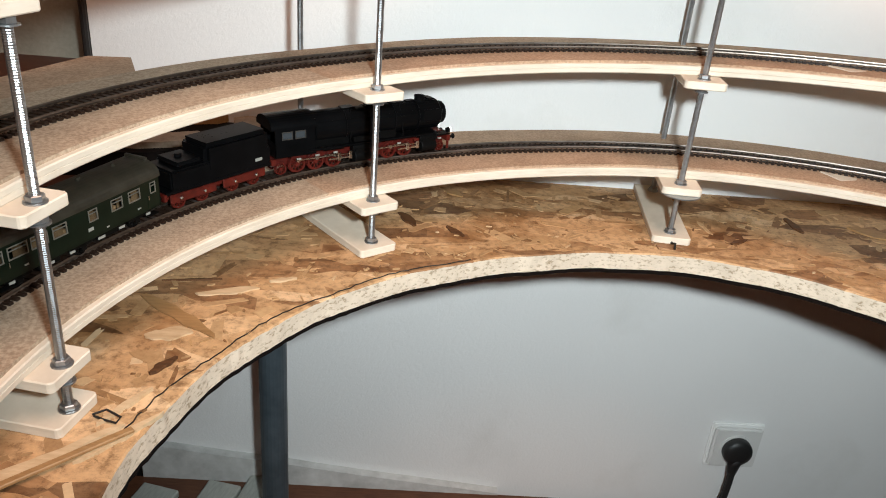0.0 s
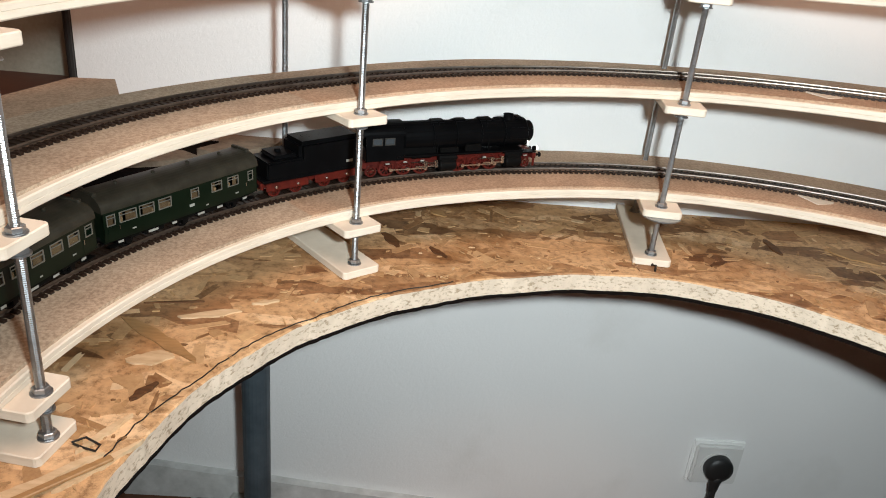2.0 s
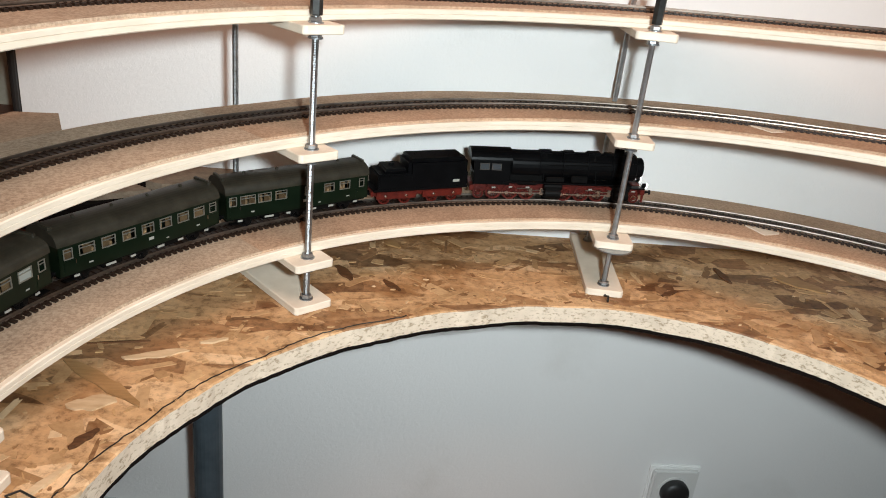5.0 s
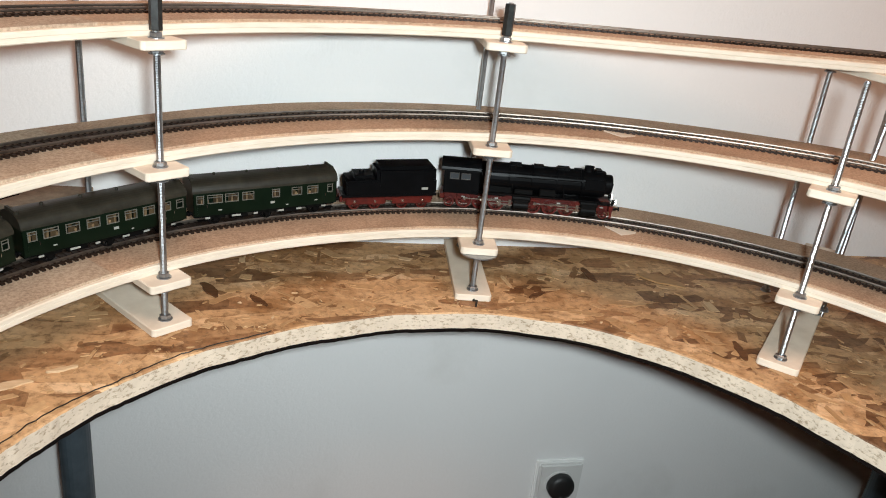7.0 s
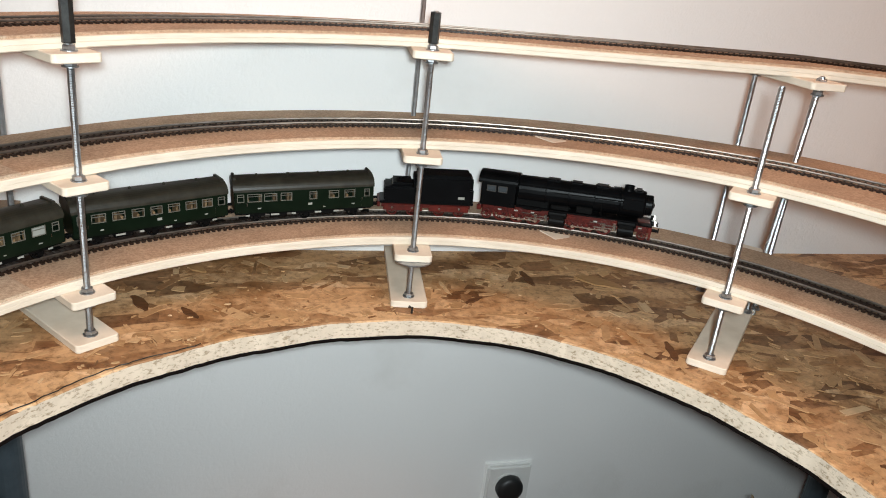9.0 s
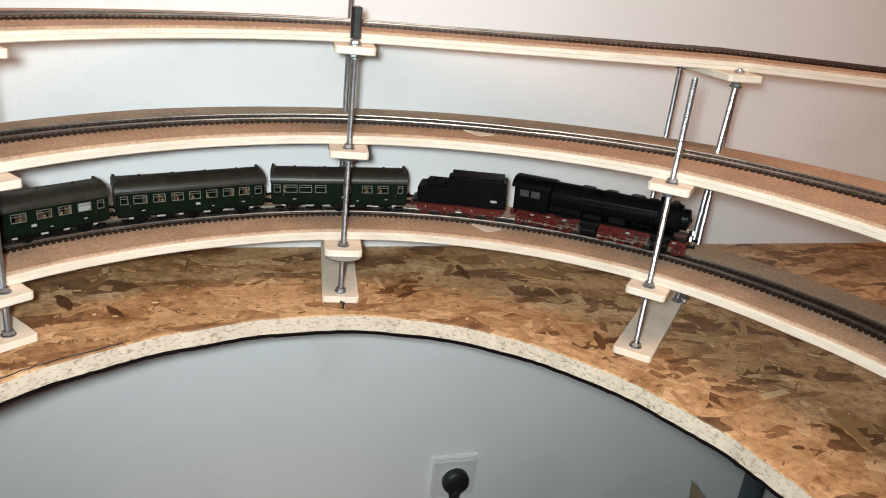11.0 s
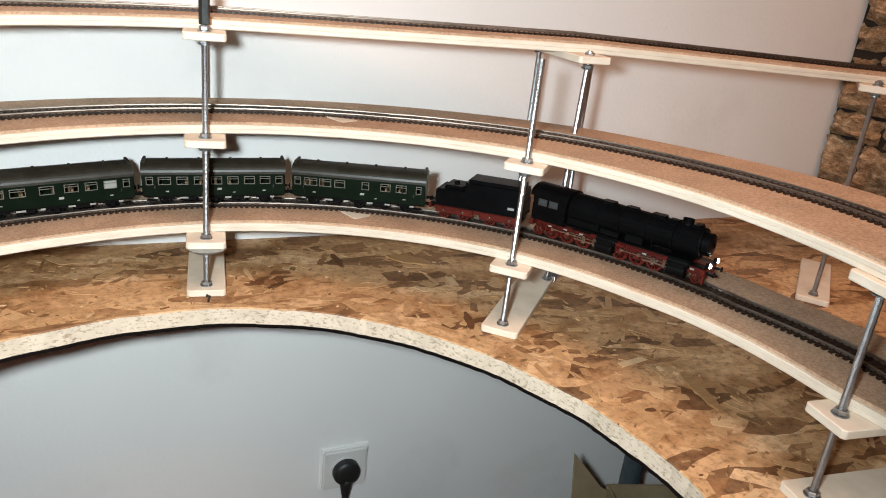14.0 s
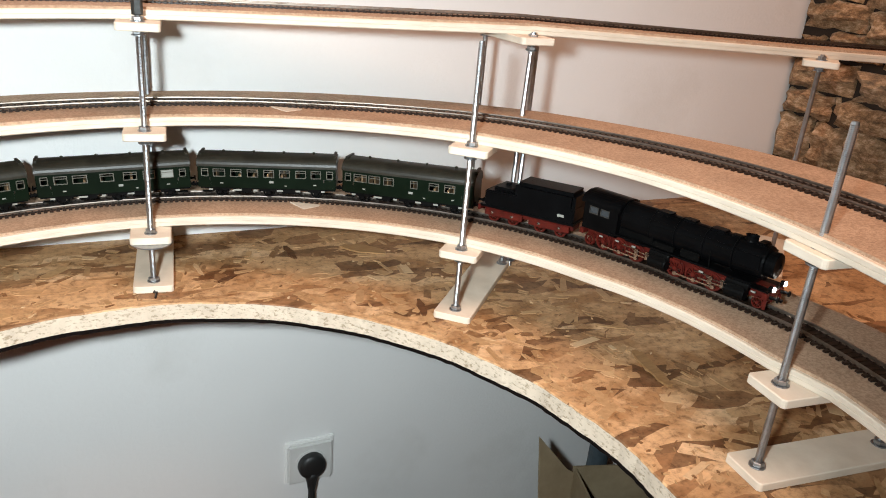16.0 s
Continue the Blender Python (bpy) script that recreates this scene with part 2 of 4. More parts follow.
ALONG_Y = pose(0, 0, 0, -90, 0, 0)
ALONG_X = pose(0, 0, 0, 0, 90, 0)

# ---------------------------------------------------------------- the plan
CX, CY = 0.195, 0.240        # axis of the helix
RT = 0.449                   # radius of the track's middle line
RIN, ROUT = 0.394, 0.512     # the ramp's edges
OSB = 0.445                  # top of the base board
LEAVE = 77.8                 # where the third turn runs off straight
PLATE = 0.0068
BOARD = 0.0082
CORK = 0.0022
GRADE = {1: ((-50, 0.518), (-6, 0.5175), (16, 0.5172), (38, 0.5133), (83, 0.5005), (100, 0.4945), (112, 0.4918), (126.6, 0.4897), (170, 0.481), (215, 0.470)),
         2: ((-50, 0.619), (-6, 0.615), (16, 0.6138), (38, 0.6105), (83, 0.597), (126.6, 0.5825), (170, 0.574), (215, 0.564)),
         3: ((-60, 0.690), (-6, 0.6935), (36, 0.6985), (83, 0.690), (126.6, 0.678), (170, 0.668), (215, 0.658))}


def grade(level, u):
    """Height of the ramp's underside at u degrees round the axis."""
    a, z = zip(*GRADE[level])
    return float(np.interp(u, a, z))


def spot(level, u, off):
    """Plan place at u degrees and at the distance off from the axis; the third turn leaves on a tangent."""
    w = max(u, LEAVE) if level == 3 else u
    c, s = math.cos(radians(w)), math.sin(radians(w))
    d = radians(w - u) * RT
    return CX + off * c + d * s, CY + off * s - d * c


def middle(level, u):
    """Distance of the track's middle line from the axis: the first turn eases outwards at its foot."""
    if level == 1:
        return RT + float(np.interp(u, (0, 12), (0.015, 0)))
    return RT + (float(np.interp(u, (9, 21, 34, 60), (0.030, 0.022, 0.015, 0))) if level == 2 else 0.0)


def spread(level, u):
    """How much wider than usual the ramp is on its outer side."""
    if level == 1:
        return float(np.interp(u, (-9, 0, 12), (0.02, 0.012, 0.0)))
    return float(np.interp(u, (15, 26, 38, 51, 83, 105, 125, 180), (0.046, 0.036, 0.028, 0.018, 0.0, 0.0, -0.014, -0.016))) if level == 2 else 0.0


def retreat(level, u):
    """How far the ramp's inner side draws back at its foot."""
    return float(np.interp(u, (-30, -9, -3, 8, 20), (0.03, 0.024, 0.012, 0.008, 0.0))) if level == 1 else 0.0


def heading(level, u):
    """Way of travel at u, in degrees about z."""
    return (max(u, LEAVE) if level == 3 else u) - 90


def sweep(bm, level, u0, u1, step, section, on_track=False):
    """Sweep a closed section of (offset, height over the ramp's underside) along the ramp, or along the track on it."""
    k = max(2, int(abs(u1 - u0) / step) + 1)
    rows = []
    for i in range(k):
        u = u0 + (u1 - u0) * i / (k - 1)
        r = middle(level, u) if on_track else 0.0
        rows.append([bm.verts.new((*spot(level, u, r + o + (spread(level, u) if o > 0.5 else retreat(level, u) if 0.3 < o < 0.43 else 0.0)), grade(level, u) + h)) for o, h in section])
    n_ = len(section)
    for a, b in zip(rows, rows[1:]):
        for i in range(n_):
            bm.faces.new((a[i], a[(i + 1) % n_], b[(i + 1) % n_], b[i]))
    bm.faces.new(list(reversed(rows[0])))
    bm.faces.new(rows[-1])


# ---------------------------------------------------------------- the room
def slab(name, label, category, mat, *ext, bevel=0.0):
    bm = bmesh.new()
    box(bm, *ext, bevel=bevel)
    ob = part(name, bm, mat)
    return tagged(ob, label, category, kind="structure")


FLOOR = -0.35
slab("floor", "worn red-brown wooden floor", "floor", M_FLOOR, -1.6, 1.3, -1.8, 1.6, FLOOR - 0.05, FLOOR)
slab("wall_north", "white painted plaster wall with faint stains", "wall", M_WALL, -0.341, 1.30, 0.752, 0.90, FLOOR, 2.4)
slab("wall_east", "wall core behind rough brown stones", "wall", M_MORTAR, 1.205, 1.35, -1.8, 0.751, FLOOR, 2.4)
# unseen walls added to close the room, darkened to cut bounced light
slab("wall_west", "dark beige room wall", "wall", M_ROOM, -1.7, -1.6, -1.8, 1.6, FLOOR, 2.4)
slab("wall_south", "dark beige room wall", "wall", M_ROOM, -1.6, 1.3, -1.9, -1.8, FLOOR, 2.4)
slab("wall_recess", "dark beige wall of the side recess", "wall", M_ROOM, -1.6, -0.3, 1.5, 1.6, FLOOR, 2.4)
slab("ceiling", "plain white ceiling", "ceiling", M_CEIL, -1.7, 1.35, -1.9, 1.6, 2.4, 2.45)
bm = bmesh.new()
ends = [(-0.335, 0.054), (-0.29, 0.050), (-0.225, 0.042), (-0.16, 0.036), (-0.107, 0.029), (-0.04, 0.021), (0.04, 0.013), (0.136, 0.003)]
prism(bm, [(-0.335, 0.0), (0.136, 0.0)] + ends[::-1], -0.752, -0.740, pose(0, 0, 0, 90, 0, 0))
tagged(part("baseboard", bm, M_PLINTH), "dusty white plaster foot sloping down along the wall", "baseboard", kind="structure")
bm = bmesh.new()
box(bm, -0.348, -0.3415, 0.746, 0.757, FLOOR, 2.4, 0.002)
tagged(part("door_post", bm, M_POST), "black post at the end of the white wall", "post", kind="structure")
bm = bmesh.new()
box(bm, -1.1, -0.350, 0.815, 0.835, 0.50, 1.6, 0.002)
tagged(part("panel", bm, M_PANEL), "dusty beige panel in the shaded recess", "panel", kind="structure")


bm = bmesh.new()
box(bm, -0.95, -0.345, 0.40, 0.814, 0.512, 0.530, 0.002)
tagged(part("shelf", bm, M_DARKWOOD), "dark red-brown wooden shelf in the recess", "shelf", kind="structure")


def low_bench():
    """A low boarded platform against the wall, its boards running along it."""
    t = thing("low_bench", "low platform of red-brown boards against the wall", "platform")
    for k in range(5):
        bm = bmesh.new()
        box(bm, -0.90, 0.418, 0.745 - 0.09 * (k + 1), 0.745 - 0.09 * k - 0.003, -0.018, 0.0, 0.001)
        part("plank", bm, M_FLOOR, t)
    for x in (-0.85, -0.24, 0.37):
        bm = bmesh.new()
        box(bm, x - 0.02, x + 0.02, 0.31, 0.74, FLOOR, -0.0185, 0.001)
        part("support", bm, M_DARKWOOD, t)


low_bench()


def floor_slat(x, y, turn, w, l):
    bm = bmesh.new()
    box(bm, -w / 2, w / 2, -l / 2, l / 2, 0, 0.012, 0.002)
    ob = part("floor_slat", bm, M_SLAT)
    ob.matrix_world = pose(x, y, 0, 0, 0, turn)
    tagged(ob, "pale painted wooden slat lying on the low platform", "slat", "slats on the platform")


for x, y, turn, w in ((-0.315, 0.66, -14, 0.05), (-0.235, 0.672, -12, 0.045), (-0.19, 0.69, -12, 0.03)):
    floor_slat(x, y, turn, w, 0.11)


# ---------------------------------------------------------------- base board
RIM = ((-50, 0.334), (20, 0.3355), (30, 0.336), (40, 0.339), (50, 0.341), (60, 0.344), (68, 0.344), (77, 0.343), (85, 0.340), (95, 0.335),
       (104, 0.331), (114, 0.3295), (123, 0.330), (140, 0.333), (160, 0.335), (250, 0.334))
UNDER = 0.0040               # thickness of the black layer that paints the shadow under the board


def rim(u):
    """Distance of the sawn edge from the opening's middle: cut by hand, not quite round."""
    a, q = zip(*RIM)
    return float(np.interp(u, a, q))


def base_board():
    """Strand board with a sawn round opening; the face and the sawn edge are of one piece."""
    rnd = random.Random(4)
    bm = bmesh.new()
    cx, cy, r = 0.190, 0.240, 0.345
    shade = bmesh.new()
    shade_rows = []
    x0, x1, y1 = -0.338, 1.200, 0.750
    rows = []
    for i in range(296):
        u = -50 + i
        c, s = math.cos(radians(u)), math.sin(radians(u))
        d = 9
        if c > 1e-6:
            d = min(d, (x1 - cx) / c)
        if c < -1e-6:
            d = min(d, (x0 - cx) / c)
        if s > 1e-6:
            d = min(d, (y1 - cy) / s)
        if s < -1e-6:
            d = min(d, (-0.16 - cy) / s)
        ri = rim(u) + 0.0008 * math.sin(u * 0.41) + rnd.uniform(-0.0005, 0.0005)
        ro = d
        low = OSB - 0.0205
        ring = [(ri + 0.001, OSB), (ro, OSB), (ro, low + UNDER), (ri, low + UNDER), (ri, OSB - 0.0012)]
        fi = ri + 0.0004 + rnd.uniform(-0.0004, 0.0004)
        shade_rows.append([shade.verts.new((cx + q * c, cy + q * s, z)) for q, z in ((fi, low + UNDER - 0.0002), (ro - 0.001, low + UNDER - 0.0002), (ro - 0.001, low), (fi, low))])
        rows.append([bm.verts.new((cx + q * c, cy + q * s, z)) for q, z in ring])
    for a, b in zip(rows, rows[1:]):
        for i in range(5):
            f = bm.faces.new((a[i], b[i], b[(i + 1) % 5], a[(i + 1) % 5]))
            f.material_index = 0 if i in (0, 4) else 1
    bm.faces.new(rows[0])
    bm.faces.new(rows[-1])
    ob = part("base_board", bm, (M_OSB, M_OSBEDGE))
    # black layer below the sawn edge, standing in for its shadow
    for a, b in zip(shade_rows, shade_rows[1:]):
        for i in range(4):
            shade.faces.new((a[i], b[i], b[(i + 1) % 4], a[(i + 1) % 4]))
    part("underlay", shade, M_SHADE, ob, "thin black layer painting the shadow under the board")
    tagged(ob, "large oriented strand board with a sawn round opening, on steel legs", "board")
    # strands that stand out in the face
    verts, faces = [], []
    made = 0
    while made < 1000:
        u, q = rnd.uniform(-45, 240), rnd.uniform(0.34, 0.80)
        x, y = cx + q * math.cos(radians(u)), cy + q * math.sin(radians(u))
        if not (x0 + 0.03 < x < x1 - 0.03 and y < y1 - 0.03):
            continue
        l, w, a = 0.0036 * math.exp(rnd.uniform(0, 1.6)), 0.0014 * math.exp(rnd.uniform(0, 1.5)), rnd.uniform(0, 3.14)
        skew = rnd.uniform(-0.6, 0.6) * w
        ends = [(-l + rnd.uniform(-0.2, 0.2) * l, -w), (l * rnd.uniform(0.8, 1.1), -w * rnd.uniform(0.7, 1.0) + skew), (l * rnd.uniform(0.7, 1.05), -w * 0.2 + skew),
                (l * rnd.uniform(0.9, 1.15), w * 0.3 + skew), (l * rnd.uniform(0.6, 0.95), w * rnd.uniform(0.8, 1.1) + skew), (-l * rnd.uniform(0.7, 1.0), w), (-l * rnd.uniform(0.85, 1.15), w * rnd.uniform(-0.2, 0.4))]
        pts = [(x + ex * math.cos(a) - ey * math.sin(a), y + ex * math.sin(a) + ey * math.cos(a)) for ex, ey in ends]
        if min(math.hypot(px - cx, py - cy) for px, py in pts) < rim(u) + 0.004:
            continue
        z = OSB + rnd.uniform(0.0002, 0.0006)
        k = len(verts)
        verts += [(px, py, z) for px, py in pts] + [(px, py, OSB - 0.0005) for px, py in pts]
        faces.append([k + i for i in range(7)])
        faces += [[k + i, k + 7 + i, k + 7 + (i + 1) % 7, k + (i + 1) % 7] for i in range(7)]
        made += 1
    made = 0
    while made < 1300:
        u, q = rnd.uniform(-45, 240), 0.337 + 0.30 * rnd.random() ** 1.5
        x, y = cx + q * math.cos(radians(u)), cy + q * math.sin(radians(u))
        if not (x0 + 0.01 < x < x1 - 0.01 and y < y1 - 0.01):
            continue
        l, w, a = 0.0012 * math.exp(rnd.uniform(0, 1.4)), 0.0005 * math.exp(rnd.uniform(0, 1.1)), rnd.uniform(0, 3.14)
        ends = [(-l, -w * rnd.random()), (0, -w), (l, -w * rnd.random()), (l * rnd.uniform(0.6, 1.2), w * rnd.random()), (-l * rnd.uniform(0.2, 0.8), w)]
        pts = [(x + ex * math.cos(a) - ey * math.sin(a), y + ex * math.sin(a) + ey * math.cos(a)) for ex, ey in ends]
        if min(math.hypot(px - cx, py - cy) for px, py in pts) < rim(u) + 0.003:
            continue
        z = OSB + rnd.uniform(0.0007, 0.0011)
        k = len(verts)
        verts += [(px, py, z) for px, py in pts] + [(px, py, OSB - 0.0005) for px, py in pts]
        faces.append([k + i for i in range(5)])
        faces += [[k + i, k + 5 + i, k + 5 + (i + 1) % 5, k + (i + 1) % 5] for i in range(5)]
        made += 1
    marks = []
    for nth, (x, y, l, w, a, tone) in enumerate(FLAKES):
        c, s_ = math.cos(radians(a)), math.sin(radians(a))
        outline = []
        for k in range(7):
            f = -1 + k / 3
            outline.append((l / 2 * f, -w / 2 * (0.35 + 0.65 * (1 - f * f)) * rnd.uniform(0.55, 1.15)))
        for k in range(6, -1, -1):
            f = -1 + k / 3
            outline.append((l / 2 * (f + rnd.uniform(-0.12, 0.12)), w / 2 * (0.35 + 0.65 * (1 - f * f)) * rnd.uniform(0.55, 1.15)))
        k = len(verts)
        verts += [(x + ex * c - ey * s_, y + ex * s_ + ey * c, z) for z in (OSB + 0.00115 + 0.00006 * nth, OSB - 0.0005) for ex, ey in outline]
        marks += [(len(faces) + i, tone) for i in range(15)]
        faces.append([k + i for i in range(14)])
        faces += [[k + i, k + 14 + i, k + 14 + (i + 1) % 14, k + (i + 1) % 14] for i in range(14)]
    me = bpy.data.meshes.new("face_layer")
    me.from_pydata(verts, [], faces)
    for m in (M_STRAND, M_PALE, M_TAN, M_DARKFLAKE):
        me.materials.append(m)
    for i, tone in marks:
        me.polygons[i].material_index = tone
    st = new("face_layer", me)
    st.parent = ob
    tagged(st, "pressed wood strands in the board's face", kind="stuff")
    return ob


# broad single flakes: place, length, width, lie, tone (1 pale, 2 tan, 3 dark)
FLAKES = (
    (-0.134, 0.460, 0.044, 0.010, 20, 1), (-0.160, 0.422, 0.085, 0.013, -38, 2), (-0.158, 0.397, 0.030, 0.016, 18, 1), (-0.165, 0.474, 0.043, 0.0022, 11, 3),
    (0.473, 0.505, 0.036, 0.009, -104, 3), (0.038, 0.598, 0.026, 0.008, -52, 3), (-0.007, 0.619, 0.034, 0.012, -62, 3), (0.554, 0.327, 0.009, 0.004, -11, 3),
    (0.036, 0.700, 0.033, 0.011, -50, 2), (0.311, 0.618, 0.024, 0.007, 34, 3), (0.470, 0.660, 0.055, 0.022, -39, 2), (0.619, 0.341, 0.060, 0.016, -99, 2),
    (0.388, 0.670, 0.036, 0.010, -86, 3), (-0.098, 0.482, 0.020, 0.005, 22, 1), (-0.150, 0.360, 0.022, 0.007, 60, 3), (0.255, 0.645, 0.030, 0.009, 70, 3),
    (-0.176, 0.276, 0.070, 0.008, 47, 1), (-0.150, 0.292, 0.050, 0.006, 55, 1), (-0.205, 0.252, 0.060, 0.007, 42, 1), (-0.158, 0.318, 0.040, 0.005, 62, 1),
)
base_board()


def steel_leg(x, y, foot):
    bm = bmesh.new()
    lathe(bm, [(0.0155, foot + 0.004), (0.0155, OSB - 0.0245)], 24)
    t = thing("table_leg", "blue-grey steel tube leg under the strand board", "table leg", "legs of the board", at=pose(x, y, 0))
    part("tube", bm, M_POLE, t)
    bm = bmesh.new()
    lathe(bm, [(0.018, foot), (0.018, foot + 0.006)], 24)
    part("foot", bm, M_BLACKMATT, t)
    bm = bmesh.new()
    lathe(bm, [(0.03, OSB - 0.0245), (0.03, OSB - 0.0205)], 24)
    part("flange", bm, M_POLE, t)


for x, y, foot in ((-0.146, 0.665, 0.0), (0.875, 0.66, FLOOR)):
    steel_leg(x, y, foot)


# ---------------------------------------------------------------- ramps and track
def ramp(level, u0, u1):
    t = thing("helix_ramp", "curved plywood helix ramp with brown cork on top", "ramp", "turns of the helix")
    bm = bmesh.new()
    e = 0.0008
    sweep(bm, level, u0, u1, 1.5, [(RIN, e), (RIN + e, 0), (ROUT - e, 0), (ROUT, e), (ROUT, BOARD - e), (ROUT - e, BOARD), (RIN + e, BOARD), (RIN, BOARD - e), (RIN, BOARD * 0.56), (RIN + 0.0005, BOARD * 0.52), (RIN, BOARD * 0.48)])
    part("deck", bm, M_PLY, t, "cream poplar plywood deck")
    if level == 2:
        bm = bmesh.new()
        prism(bm, [(-0.210, 0.520), (-0.236, 0.580), (-0.268, 0.574), (-0.300, 0.455), (-0.285, 0.40), (-0.265, 0.42)], 0.5765 + 0.0005, 0.5765 + BOARD + CORK - 0.0003)
        part("gusset", bm, M_CORK, t, "wider cork-covered corner piece")
    joints = [u0, 12, 60 if level != 3 else 52, 132, 178, u1]
    for i, (a, b) in enumerate(zip(joints, joints[1:])):
        bm = bmesh.new()
        sweep(bm, level, a + 0.012, b - 0.012, 1.5, [(RIN + 0.004, BOARD - 0.0005), (ROUT - 0.001, BOARD - 0.0005), (ROUT - 0.001, BOARD + CORK), (RIN + 0.004, BOARD + CORK)])
        part("cork_sheet", bm, M_CORK2 if i >= 3 else M_CORK, t)
    return t


def track(level, u0, u1, near):
    """Two rails on separate sleepers."""
    t = thing("model_track", "model railway track with dark brown sleepers on the ramp", "railway track", "tracks of the helix")
    z0 = BOARD + CORK
    for side in (-1, 1):
        o = side * 0.0088
        bm = bmesh.new()
        sweep(bm, level, u0, u1, 1.0, [(o - 0.0011, z0 + 0.0018), (o + 0.0011, z0 + 0.0018), (o + 0.0004, z0 + 0.0025), (o + 0.00058, z0 + 0.0034),
                                       (o + 0.00040, z0 + 0.0043), (o + 0.00022, z0 + 0.0045), (o - 0.00022, z0 + 0.0045), (o - 0.00040, z0 + 0.0043), (o - 0.00058, z0 + 0.0034), (o - 0.0004, z0 + 0.0025)], True)
        part("rail", bm, M_RAIL, t)
    bm = bmesh.new()
    sweep(bm, level, u0, u1, 1.0, [(-0.0100, z0), (0.0100, z0), (0.0100, z0 + 0.0012), (-0.0100, z0 + 0.0012)], True)
    part("web", bm, M_SLEEPER, t, "dark plastic web joining the sleepers")
    bm = bmesh.new()
    box(bm, -0.0016, 0.0016, -0.0148, 0.0148, 0, 0.0019, 0.0003)
    for side in (-1, 1):
        for q in (-0.0019, 0.0019):
            box(bm, -0.0008, 0.0008, side * 0.0088 + q - 0.0005, side * 0.0088 + q + 0.0005, 0.0015, 0.0027)
    me = finish("sleeper", bm, M_SLEEPER)
    step = math.degrees(0.0055 / RT)
    rest = bmesh.new()
    u = u1
    while u > u0:
        m = Matrix.Translation((*spot(level, u, middle(level, u)), grade(level, u) + z0)) @ pose(0, 0, 0, 0, 0, heading(level, u))
        if near[0] < u < near[1]:
            ob = new("sleeper", me)
            ob.parent = t
            ob.matrix_local = m
        else:
            box(rest, -0.0016, 0.0016, -0.0148, 0.0148, 0, 0.0019, 0, m)
        u -= step
    tagged(part("sleepers", rest, M_SLEEPER, t, "dark sleepers further along the track"), kind="stuff")


for level, a, b, near in ((1, -48, 244, (-12, 182)), (2, -48, 212, (-12, 182)), (3, -38, 200, (-12, 150))):
    ramp(level, a, b)
    track(level, a, b, near)


# ---------------------------------------------------------------- threaded rods with cross boards
def rod_mesh(z0, z1):
    bm = bmesh.new()
    prof = [(0.0023, z0)]
    z = z0 + 0.0006
    while z < z1 - 0.001:
        prof += [(0.00272, z), (0.00252, z + 0.0006)]
        z += 0.0012
    prof.append((0.0021, z1))
    lathe(bm, prof, 10)
    return bm


NUT = None


def nut(parent, x, y, z):
    global NUT
    if NUT is None:
        bm = bmesh.new()
        lathe(bm, [(0.0058, 0.0), (0.0058, 0.0008)], 20)
        lathe(bm, [(0.0042, 0.0008), (0.0047, 0.0013), (0.0047, 0.0038), (0.0041, 0.0043)], 6)
        NUT = finish("nut", bm, M_NUT)
    ob = new("nut", NUT)
    ob.parent = parent
    ob.matrix_local = pose(x, y, z, 0, 0, random.uniform(0, 60))


def threaded_rod(x, y, top, clamps, foot=None):
    t = thing("threaded_rod", "zinc-plated threaded rod with hexagon nuts standing on the base board", "threaded rod", "rods of the helix")
    part("shaft", rod_mesh(OSB - 0.02, top), M_ROD, t).location = (0, 0, 0)
    t.matrix_world = pose(x, y, 0)
    if foot:
        d = Vector((x - foot[0], y - foot[1], top - OSB)).normalized()
        m = Vector((0, 0, 1)).rotation_difference(d).to_matrix().to_4x4()
        t.matrix_world = Matrix.Translation(Vector((*foot, OSB)) - d * OSB) @ m
    for z in clamps:
        nut(t, 0, 0, z)


def cross_board(a, b, top, thick=PLATE, width=0.036, front=0.013, back=0.018, name="cross_board", label="cream plywood cross board clamped on threaded rods under the ramp"):
    """A board from rod a to rod b, its top at the height given."""
    d = Vector((b[0] - a[0], b[1] - a[1]))
    bm = bmesh.new()
    l, w, k = d.length, width / 2, 0.0022
    pts = [(-front + k, -w), (l + back, -w), (l + back, w), (-front + k, w), (-front, w - k), (-front, -w + k)]
    prism(bm, pts, -thick, 0)
    bmesh.ops.bevel(bm, geom=bm.edges[:], offset=0.0007, segments=1, affect="EDGES")
    ob = part(name, bm, M_PLY)
    ob.matrix_world = pose(a[0], a[1], top, 0, 0, math.degrees(math.atan2(d.y, d.x)))
    return tagged(ob, label, "cross board", "cross boards of the helix")


def sleeve(x, y, z0, z1):
    bm = bmesh.new()
    lathe(bm, [(0.0045, z0), (0.0047, z0 + 0.0008), (0.0047, z1 - 0.0008), (0.0043, z1)], 6)
    ob = part("coupling_nut", bm, M_SLEEVE)
    ob.location = (x, y, 0)
    tagged(ob, "long dark hexagon coupling nut on a threaded rod", "nut", "coupling nuts")


